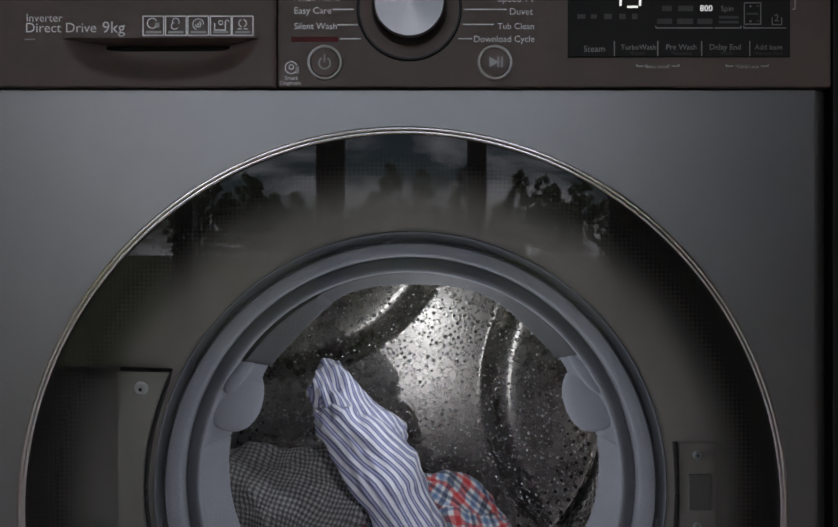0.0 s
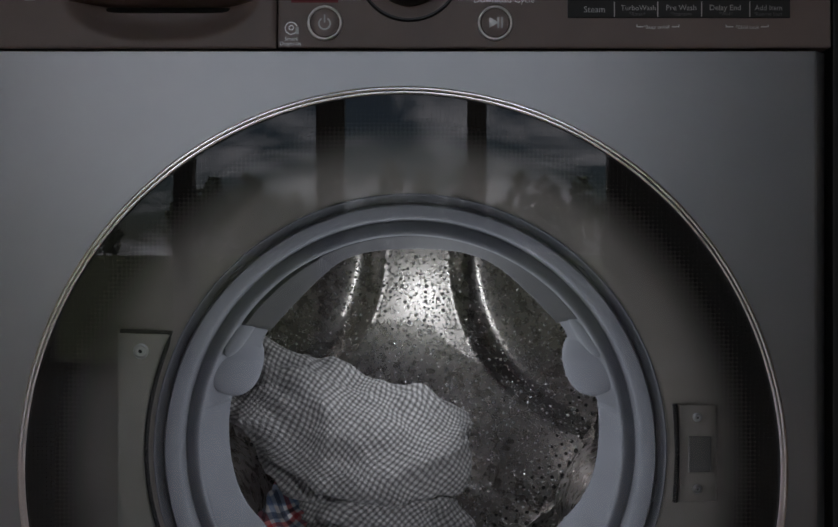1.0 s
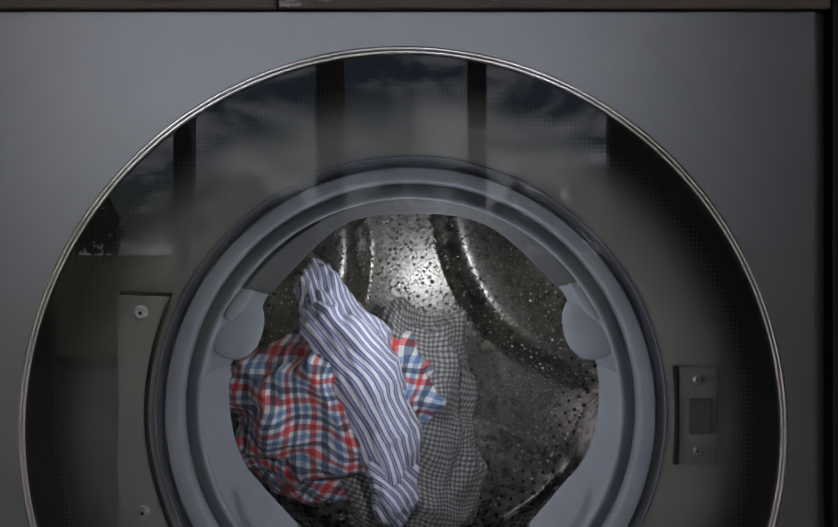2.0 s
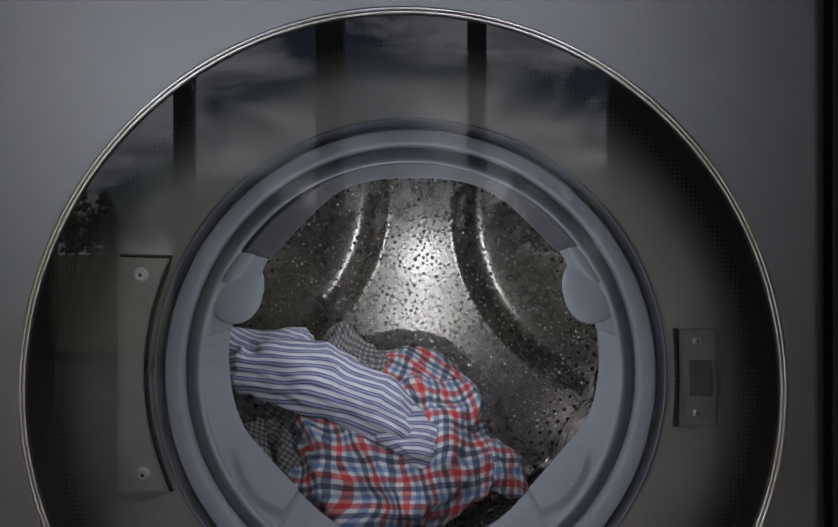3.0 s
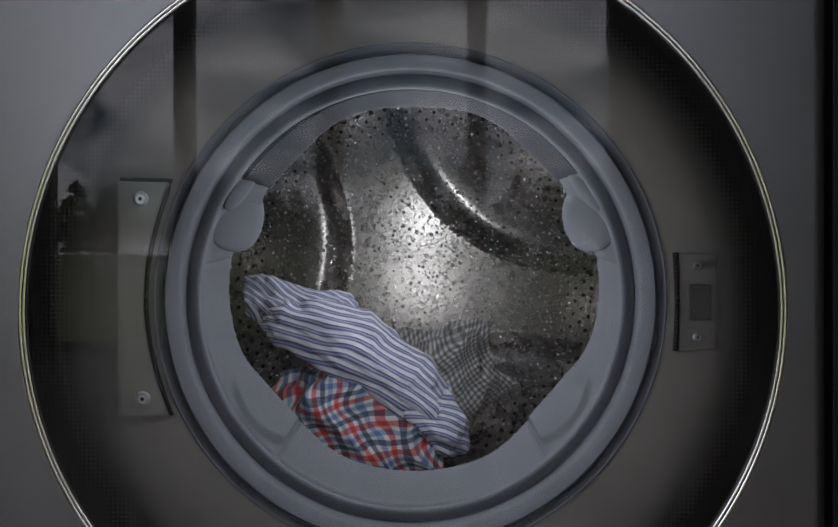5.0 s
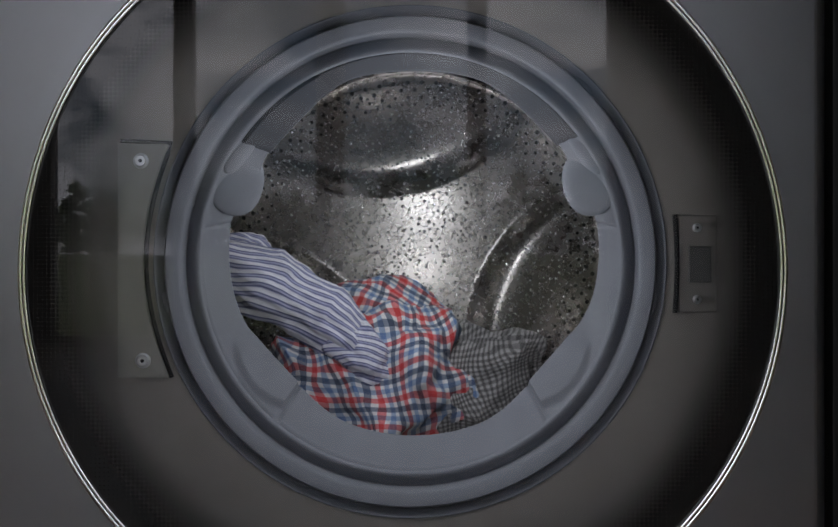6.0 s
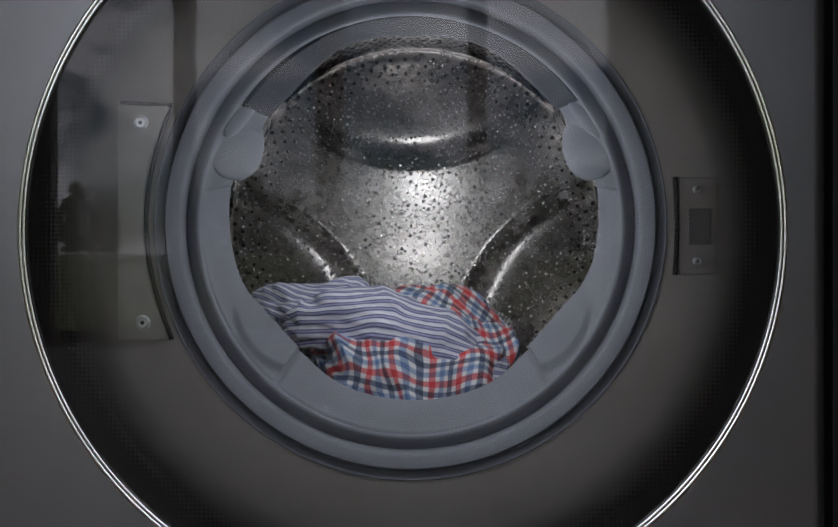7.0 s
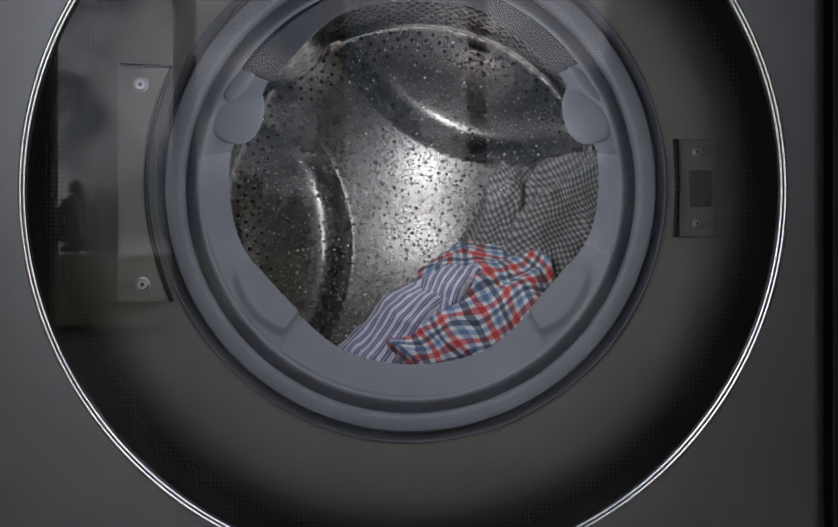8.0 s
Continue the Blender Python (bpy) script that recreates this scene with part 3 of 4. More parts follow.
printed_bar(0.13551, 0.13627, 0.74427, 0.75469, PRINT_DIM, display, -0.0032)
printed_bar(0.16567, 0.16643, 0.74427, 0.75469, PRINT_DIM, display, -0.0032)
printed_bar(0.19619, 0.19696, 0.74427, 0.75469, PRINT_DIM, display, -0.0032)
printed_bar(0.22970, 0.23046, 0.74427, 0.75469, PRINT_DIM, display, -0.0032)
lettering("TurboWash", 0.14036, 0.16456, 0.74873, PRINT_DIM, display, -0.0032)
lettering("*Rinse+", 0.14631, 0.15748, 0.74501, PRINT_FAINT, display, -0.0032)
lettering("Pre Wash", 0.172, 0.19285, 0.74873, PRINT_DIM, display, -0.0032)
lettering("*Intensive", 0.17535, 0.1895, 0.74501, PRINT_FAINT, display, -0.0032)
lettering("Delay End", 0.20216, 0.22375, 0.74873, PRINT_DIM, display, -0.0032)
lettering("*Wi-Fi", 0.20849, 0.2178, 0.74501, PRINT_FAINT, display, -0.0032)
lettering("Add Item", 0.23343, 0.25242, 0.74873, PRINT_DIM, display, -0.0032)
lettering("*Remote Start", 0.23269, 0.25279, 0.74501, PRINT_FAINT, display, -0.0032)
printed_ring(-0.06552, 0.73905, 0.00447, 0.00112, PRINT_DIM, power_button, 120, 420, -0.0047)
printed_bar(-0.06605, -0.06500, 0.73980, 0.74538, PRINT_DIM, power_button, -0.0047)
printed_ring(0.05101, 0.7398, 0.0044, 0.0044, PRINT_DIM, start_button, 0, 360, -0.0047, 3)
printed_bar(0.05436, 0.05566, 0.73608, 0.74352, PRINT_DIM, start_button, -0.0047)
printed_bar(0.05696, 0.05827, 0.73608, 0.74352, PRINT_DIM, start_button, -0.0047)

# door seal: two round beads outside, then a sleeve that leans up and inwards to the drum
C_R, C_Y, LIP_R, LIP_Y = 0.1562, 0.0440, 0.1425, 0.0625
FLATS = ((223.5, 0.1362), (319.0, 0.1345), (136.5, 0.1348), (45.0, 0.1385), (90.0, 0.1415))


def bell(x, w):
    return math.exp(-(x / w) ** 2)


def step(x, w):
    """Rises from 0 to 1 about x = 0 over the width w."""
    q = max(0.0, min(1.0, x / w + 0.5))
    return q * q * (3 - 2 * q)


def lip_radius(deg):
    """Radius of the sleeve's inner edge: a circle flattened at five places, with a lobe on each side."""
    total = LIP_R ** -40
    for mid, near in FLATS:
        c = math.cos(radians(deg - mid))
        if c > 0.5:
            total += (near / c) ** -40
    r = total ** (-1 / 40)
    for mid in (157.5, 22.5):
        r -= 0.0088 * bell(deg - mid, 7.5)
    return r


def sleeve_point(deg, s, lift=0.0):
    """A point of the sleeve: s = 0 at its outer groove, 1 at the edge towards the drum."""
    r = C_R + (lip_radius(deg) - C_R) * s
    y = C_Y + (LIP_Y - C_Y) * max(0.0, s) ** 0.85 - 0.80 * lift
    r -= 0.60 * lift
    lean = 0.2 + 0.8 * min(1.0, max(0.0, s))
    return (r * math.cos(radians(deg)) - 0.0012 + 0.0018 * lean, y, r * math.sin(radians(deg)) - 0.0028 + 0.0085 * lean)


def sleeve_lift(deg, s):
    """The lower pads moulded on the sleeve, and the seams that end pads and lobes."""
    h = 0.0
    for mirror in (False, True):
        a = (180 - deg) % 360 if mirror else deg % 360
        t = (a - 206) / 23.0
        if -0.3 < t < 1.2:
            inside = step(a - 207.5, 7.0) * step(229.0 - a, 1.2) * step(s - 0.08 - 0.25 * (2 * t - 1) ** 2, 0.26)
            h = max(h, 0.0030 * inside)
        h -= 0.0018 * (bell(a - 171.5, 0.6) + 0.9 * bell(a - 229.8, 0.55))
    return h


def seal_mesh():
    outer = [(0.1868, 0.0345), (0.1867, 0.0240), (0.1864, 0.0233), (0.1857, 0.0230), (0.1846, 0.0234), (0.1824, 0.0249), (0.1808, 0.0261), (0.1802, 0.0272), (0.1797, 0.0280), (0.1792, 0.0272), (0.1790, 0.0250),
             (0.1787, 0.0236), (0.1782, 0.0226), (0.1773, 0.0221), (0.1762, 0.0225), (0.1735, 0.0243), (0.1706, 0.0266), (0.1690, 0.0282), (0.1682, 0.0300), (0.1680, 0.0330), (0.1682, 0.0400),
             (0.1679, 0.0425), (0.1672, 0.0432), (0.1660, 0.0424), (0.1640, 0.0412), (0.1620, 0.0404), (0.1600, 0.0399), (0.1586, 0.0398), (0.1575, 0.0402), (0.1568, 0.0414), (0.1564, 0.0430)]
    n, m = 540, 34
    bm = bmesh.new()
    cols = []
    for i in range(n):
        deg = 360 * i / n
        ca, sa = math.cos(radians(deg)), math.sin(radians(deg))
        col = [bm.verts.new((r * ca - 0.0018, y, r * sa - 0.0030)) for r, y in outer]
        col += [bm.verts.new(sleeve_point(deg, k / m, sleeve_lift(deg, k / m))) for k in range(m + 1)]
        tip = col[-1].co.copy()
        lip = lip_radius(deg)
        for dr, dy in ((0.0002, 0.0016), (0.0012, 0.0028), (0.006, 0.008), (0.014, 0.020), (0.021, 0.046)):
            k = (lip + dr) / lip
            col.append(bm.verts.new((tip.x * k, tip.y + dy, tip.z * k)))
        cols.append(col)
    for i in range(n):
        p, q = cols[i], cols[(i + 1) % n]
        for j in range(len(p) - 1):
            bm.faces.new((p[j], q[j], q[j + 1], p[j + 1]))
    bmesh.ops.recalc_face_normals(bm, faces=bm.faces[:])
    return bm


def sleeve_patch(deg0, deg1, s0, s1, lift, na=60, ns=14, round_=0.12):
    """A moulded piece of rubber lying on the sleeve, with rounded borders."""
    bm = bmesh.new()
    rows = []
    for i in range(na + 1):
        u = i / na
        row = []
        for j in range(ns + 1):
            v = j / ns
            e = min(1.0, min(u, 1 - u) * (deg1 - deg0) / 3.0, min(v, 1 - v) / round_)
            row.append(bm.verts.new(sleeve_point(deg0 + (deg1 - deg0) * u, s0 + (s1 - s0) * v, lift * math.sqrt(max(0.0, e * (2 - e))) - 0.0004)))
        rows.append(row)
    for p, q in zip(rows, rows[1:]):
        for j in range(ns):
            bm.faces.new((p[j], q[j], q[j + 1], p[j + 1]))
    bmesh.ops.recalc_face_normals(bm, faces=bm.faces[:])
    return bm


gasket = part("door_gasket", seal_mesh(), RUBBER, machine, "grey moulded rubber door seal", at=pose(AX, 0, AZ))


def ball(sx, sy, sz, n=20, power=1.0):
    bm = bmesh.new()
    bmesh.ops.create_uvsphere(bm, u_segments=n, v_segments=n // 2 + 2, radius=1.0)
    for v in bm.verts:
        v.co = Vector((math.copysign(abs(v.co.x) ** power, v.co.x) * sx, math.copysign(abs(v.co.y) ** power, v.co.y) * sy, math.copysign(abs(v.co.z) ** power, v.co.z) * sz))
    return bm


def tube(points, r, n=8):
    """A round bar along a line of points."""
    bm = bmesh.new()
    pts = [Vector(p) for p in points]
    rings = []
    for i, p in enumerate(pts):
        d = (pts[min(i + 1, len(pts) - 1)] - pts[max(i - 1, 0)]).normalized()
        q = d.to_track_quat('Z', 'Y')
        rings.append([bm.verts.new(p + q @ Vector((r * math.cos(6.2832 * k / n), r * math.sin(6.2832 * k / n), 0))) for k in range(n)])
    for a, b in zip(rings, rings[1:]):
        for k in range(n):
            bm.faces.new((a[k], a[(k + 1) % n], b[(k + 1) % n], b[k]))
    bm.faces.new(rings[0][::-1])
    bm.faces.new(rings[-1])
    bmesh.ops.recalc_face_normals(bm, faces=bm.faces[:])
    return bm


def polar(r, deg, y):
    return (r * math.cos(radians(deg)), y, r * math.sin(radians(deg)))


# the shade on the seal's upper lip is put into this piece's colour
part("seal_hood_shade", sleeve_patch(36, 121, 0.02, 1.10, 0.0022, 90), RUBBER_DARK_AND_SHADE, gasket, "upper lip of the door seal, shade put in its dark colour")
part("spray_nozzle", sleeve_patch(116, 146, 0.03, 1.08, 0.0040, 50), RUBBER_DARK_AND_SHADE, gasket, "dark grey nozzle housing in the door seal")
for sgn in (1, -1):                                   # 1: the side of the hinge, -1: the side of the latch
    lobe_at = polar(0.1452, 158.0 if sgn == 1 else 22.0, 0.0562)
    part("seal_lobe", ball(0.0215, 0.0052, 0.0262, 32, 0.9), RUBBER, gasket, at=pose(lobe_at[0], lobe_at[1], lobe_at[2] + 0.0035, 0, sgn * 14, sgn * 30))
    flap_at = polar(0.1508, 149.0 if sgn == 1 else 31.0, 0.0492)
    part("seal_flap", ball(0.0068, 0.0036, 0.0215, 28, 0.9), RUBBER, gasket, at=pose(flap_at[0], flap_at[1], flap_at[2] + 0.0030, 0, sgn * 36, sgn * 30))
for deg_ in (134.5, 189.5, 243.5, 45.5, 350.5, 296.5):
    p = polar(0.1806, deg_, 0.0262)
    part("retaining_clip", ball(0.0024, 0.0020, 0.0085, 12), RUBBER, gasket, at=pose(p[0] - 0.0018, p[1], p[2] - 0.0030, 0, -deg_, 0))

# hinge plate and latch plate on the inner panel
hinge = bmesh.new()
edge = [(-0.1985 + 0.0185 * (1 - math.cos(radians(62 * (k - 10) / 10))) / (1 - math.cos(radians(62))), 0.4380 + 0.0845 * (10 - k) / 10) for k in range(21)]
poly = edge + [(-0.217, 0.3535), (-0.217, 0.5225)]
vf = [hinge.verts.new((x, 0.0180, z)) for x, z in poly]
face = hinge.faces.new(vf)
ext = bmesh.ops.extrude_face_region(hinge, geom=[face])
bmesh.ops.translate(hinge, verts=[v for v in ext["geom"] if isinstance(v, bmesh.types.BMVert)], vec=(0, 0.0045, 0))
bmesh.ops.recalc_face_normals(hinge, faces=hinge.faces[:])
bmesh.ops.bevel(hinge, geom=[e for e in hinge.edges if all(v.co.y < 0.0185 for v in e.verts)], offset=0.0008, segments=2, affect='EDGES')
HINGE = mat("hinge_plate_paint", (0.38, 0.37, 0.33), 0.42, 0.4, 0.06, 30, 0.03, 900)
hinge_plate = part("hinge_plate", hinge, HINGE, machine, "grey painted metal hinge plate", smooth=False)
part("edge_strip", tube([(-0.215, 0.0195, 0.5240)] + [(x + 0.0018, 0.0195, z) for x, z in edge], 0.0017), BLACK, hinge_plate, "black strip along the hinge plate's edge")


def screw(x, y, z, r, parent):
    sc = part("screw", lathe([(0.0001, -0.0016), (r * 0.42, -0.0016), (r * 0.45, -0.0022), (r * 0.82, -0.0022), (r, -0.0008), (r * 1.25, -0.0006), (r * 1.28, 0.0)], 24), STEEL, parent, "shiny steel screw", at=pose(x, y, z))
    part("socket", lathe([(0.0001, -0.0018), (r * 0.34, -0.0018)], 6), RUBBER_DARK_AND_SHADE, sc, smooth=False)


screw(-0.2000, 0.0178, 0.5095, 0.0044, hinge_plate)
screw(-0.1985, 0.0178, 0.3658, 0.0044, hinge_plate)
LATCH_SLOT = mat("latch_slot_plastic", (0.13, 0.125, 0.12), 0.5)
latch = part("latch_plate", box(0.1880, 0.2150, 0.0205, 0.0222, 0.4005, 0.4705, 0.0006), INNER, machine, "grey painted latch plate", smooth=False)
part("latch_edge", tube([(0.1852 + 0.0016 * math.cos(radians(9 * k)), 0.0215, 0.4355 + 0.0355 * k / 10) for k in range(-10, 11)], 0.0019), BLACK, latch, "black gap along the latch plate")
part("latch_hole", box(0.1945, 0.2110, 0.0195, 0.0204, 0.4220, 0.4480, 0.0006), LATCH_SLOT, latch, "dark latch slot", smooth=False)
screw(0.2008, 0.0203, 0.4615, 0.0026, latch)
screw(0.2008, 0.0203, 0.4098, 0.0026, latch)

# door
door = part("door", lathe([(DR - 0.006, -0.004), (DR - 0.001, -0.008), (DR - 0.001, -0.0005), (DR - 0.010, 0.001), (DR - 0.012, -0.002)], 200, closed=True), BLACK, machine,
            "round black glass door with a thin chrome rim", at=pose(DX, 0, DZ))
# two fine polished beads side by side
crown = [(DR - c_ + 0.0027 * math.sin(radians(a_)), -0.0151 + 0.0027 * (1 - math.cos(radians(a_)))) for c_ in (0.0014, 0.0040) for a_ in range(30, -31, -5)]
part("rim", lathe([(DR, -0.0100)] + crown + [(DR - 0.0054, -0.0100)], 240, closed=True), CHROME, door, "thin polished chrome rim")
part("door_pane", lathe([(0.0001, -0.0125), (DR - 0.0056, -0.0125)], 160), DOOR_GLASS, door, "smoked door glass with a black dotted border", smooth=False)

def dome(verts, faces, c, nrm, r, hgt, n=7):
    q = Vector(nrm).to_track_quat('Z', 'Y')
    i = len(verts)
    for rr, hh in ((r, -0.0002), (r * 0.72, hgt * 0.6)):
        for k in range(n):
            verts.append(tuple(Vector(c) + q @ Vector((rr * math.cos(6.2832 * k / n), rr * math.sin(6.2832 * k / n), hh))))
    verts.append(tuple(Vector(c) + q @ Vector((0, 0, hgt))))
    for k in range(n):
        k2 = (k + 1) % n
        faces.append((i + k, i + k2, i + n + k2, i + n + k))
        faces.append((i + n + k, i + n + k2, i + 2 * n))


# drum
DRUM_Y0, DRUM_Y1, DRUM_R = 0.115, 0.40, 0.217
drum = part("drum", lathe([(0.163, DRUM_Y0 + 0.012), (0.1615, DRUM_Y0 + 0.006), (0.163, DRUM_Y0), (0.168, DRUM_Y0), (0.200, DRUM_Y0 + 0.004), (DRUM_R, DRUM_Y0 + 0.02),
                          (DRUM_R, DRUM_Y1 - 0.016), (DRUM_R - 0.0022, DRUM_Y1 - 0.013), (DRUM_R - 0.0026, DRUM_Y1 - 0.010), (DRUM_R - 0.001, DRUM_Y1 - 0.006), (DRUM_R - 0.003, DRUM_Y1), (DRUM_R - 0.012, DRUM_Y1)], 160), DRUM_STEEL, machine, "perforated stainless steel drum turning inside", at=pose(AX, 0, AZ))


def back_depth(x, z):
    """Depth of the drum's back: a flat three-cornered middle, three raised petals with a sloping edge."""
    r, a = math.hypot(x, z), math.atan2(z, x)
    d = -9
    for k in range(3):
        b = radians(90 + 120 * k)
        u, v = r * math.cos(a - b), r * math.sin(a - b)
        if u > 0:
            d = max(d, u - (0.076 + 2.6 * v * v))
    q = max(0.0, min(1.0, d / 0.034))
    y = DRUM_Y1 - 0.024 * (1 - (1 - q) ** 1.9)
    if d > 0.034:
        y += 2.6 * (d - 0.034) ** 2
    return min(y, DRUM_Y1 + 0.004)


def rear_wall():
    bm = bmesh.new()
    nr, na = 72, 216
    grid = []
    for i in range(nr + 1):
        r = max(0.0005, (DRUM_R - 0.012) * i / nr)
        ring = [(r * math.cos(2 * math.pi * j / na), r * math.sin(2 * math.pi * j / na)) for j in range(na)]
        grid.append([bm.verts.new((x, back_depth(x, z), z)) for x, z in ring])
    for i in range(nr):
        for j in range(na):
            k = (j + 1) % na
            bm.faces.new((grid[i][j], grid[i + 1][j], grid[i + 1][k], grid[i][k]))
    bmesh.ops.recalc_face_normals(bm, faces=bm.faces[:])
    return bm


part("drum_back", rear_wall(), DRUM_STEEL, drum, "embossed stainless steel back of the drum")



# water drops and embossed dots all over the inside of the drum
def drops():
    g = random.Random(5)
    verts, faces = [], []
    taken = {}

    def free(u, v, r):
        c = (int(u / 0.005), int(v / 0.005))
        for i in (-1, 0, 1):
            for j in (-1, 0, 1):
                for a, b, q in taken.get((c[0] + i, c[1] + j), ()):
                    if (a - u) ** 2 + (b - v) ** 2 < (r + q + 0.0004) ** 2:
                        return False
        taken.setdefault(c, []).append((u, v, r))
        return True

    count = 0
    for k in range(60000):
        if count > 7600:
            break
        rad = 0.0011 + 0.0017 * g.random() ** 1.6
        if g.random() < 0.8:
            r, a = 0.203 * math.sqrt(g.random()), g.uniform(0, 6.2832)
            x, z = r * math.cos(a), r * math.sin(a)
            if g.random() > 0.62 + 0.8 * noise.noise(Vector((x, z, 0)) * 26) or not free(x, z, rad):
                continue
            y = back_depth(x, z)
            nrm = Vector(((back_depth(x + 0.001, z) - y) / 0.001, -1, (back_depth(x, z + 0.001) - y) / 0.001)).normalized()
            dome(verts, faces, (x, y, z), nrm, rad, rad * g.uniform(0.5, 1.0), 7)
        else:
            a, y = g.uniform(0, 6.2832), g.uniform(DRUM_Y0 + 0.03, DRUM_Y1 - 0.012)
            if not free(3 + a * DRUM_R, y, rad):
                continue
            dome(verts, faces, (DRUM_R * math.cos(a), y, DRUM_R * math.sin(a)), (-math.cos(a), 0, -math.sin(a)), rad, rad * 0.6, 6)
        count += 1
    me = bpy.data.meshes.new("water_drops")
    me.from_pydata(verts, [], faces)
    me.materials.append(DROP)
    for p in me.polygons:
        p.use_smooth = True
    return me


wd = new("water_drops", drops())
wd.parent = drum
tagged(wd, "small water drops clinging to the steel", kind="stuff")


def holes():
    verts, faces = [], []
    n = 8
    for ring in range(26):
        y = DRUM_Y0 + 0.03 + ring * 0.0100
        for j in range(130):
            a = 2 * math.pi * (j + 0.5 * (ring % 2)) / 130
            off = (math.degrees(a) - 30) % 120
            if min(off, 120 - off) < 15:
                continue
            ca, sa = math.cos(a), math.sin(a)
            i = len(verts)
            for rr, dd in ((0.0026, 0.0004), (0.0019, 0.0007)):
                for k in range(n):
                    t_, w = rr * math.cos(6.2832 * k / n), rr * math.sin(6.2832 * k / n)
                    R = DRUM_R - dd
                    verts.append((R * ca - t_ * sa, y + w, R * sa + t_ * ca))
            for k in range(n):
                faces.append((i + k, i + (k + 1) % n, i + n + (k + 1) % n, i + n + k))
            faces.append(tuple(i + n + k for k in range(n)))
    for ring in range(4):                         # rows on the rounded outer part of the back
        R = 0.2035 - ring * 0.0090
        for j in range(78):
            a = 2 * math.pi * (j + 0.5 * (ring % 2)) / 78
            x, z = R * math.cos(a), R * math.sin(a)
            y = back_depth(x, z) - 0.0009
            i = len(verts)
            for k in range(n):
                verts.append((x + (0.0026 - 0.0003 * ring) * math.cos(6.2832 * k / n), y, z + (0.0026 - 0.0003 * ring) * math.sin(6.2832 * k / n)))
            faces.append(tuple(i + k for k in range(n)))
    me = bpy.data.meshes.new("perforation")
    me.from_pydata(verts, [], faces)
    me.materials.append(HOLE_AND_SHADE)
    return me


pf = new("perforation", holes())
pf.parent = drum
tagged(pf, "rows of small round dark holes", kind="stuff")


def lifter():
    """A smooth three-sided ridge along the drum wall."""
    bm = bmesh.new()
    rows = []
    for i in range(13):
        y = DRUM_Y0 + 0.03 + (DRUM_Y1 - 0.034 - DRUM_Y0) * i / 12
        hgt = 0.016 * (0.35 + 0.65 * math.sin(math.pi * (0.12 + 0.55 * i / 12)))
        row = []
        for k in range(17):
            u = -1 + k / 8
            w = 0.045 * u
            row.append(bm.verts.new((w, y, math.sqrt(DRUM_R ** 2 - w * w) - hgt * (1 - abs(u) ** 2.2) ** 0.8 + 0.001)))
        rows.append(row)
    for a, b in zip(rows, rows[1:]):
        for k in range(16):
            bm.faces.new((a[k], a[k + 1], b[k + 1], b[k]))
    bm.faces.new(rows[0])
    bm.faces.new(rows[-1][::-1])
    bmesh.ops.recalc_face_normals(bm, faces=bm.faces[:])
    return bm


for k in range(3):
    part("lifter", lifter(), DRUM_STEEL, drum, "smooth steel lifter", at=pose(0, 0, 0, 0, 60 + 120 * k, 0))

# ---- laundry ----
def ramp_node(n, stops):
    r = n.new("ShaderNodeValToRGB")
    r.color_ramp.interpolation = 'CONSTANT'
    els = r.color_ramp.elements
    while len(els) < len(stops):
        els.new(0.5)
    for e, (p, c) in zip(els, stops):
        e.position, e.color = p, (*c, 1)
    return r


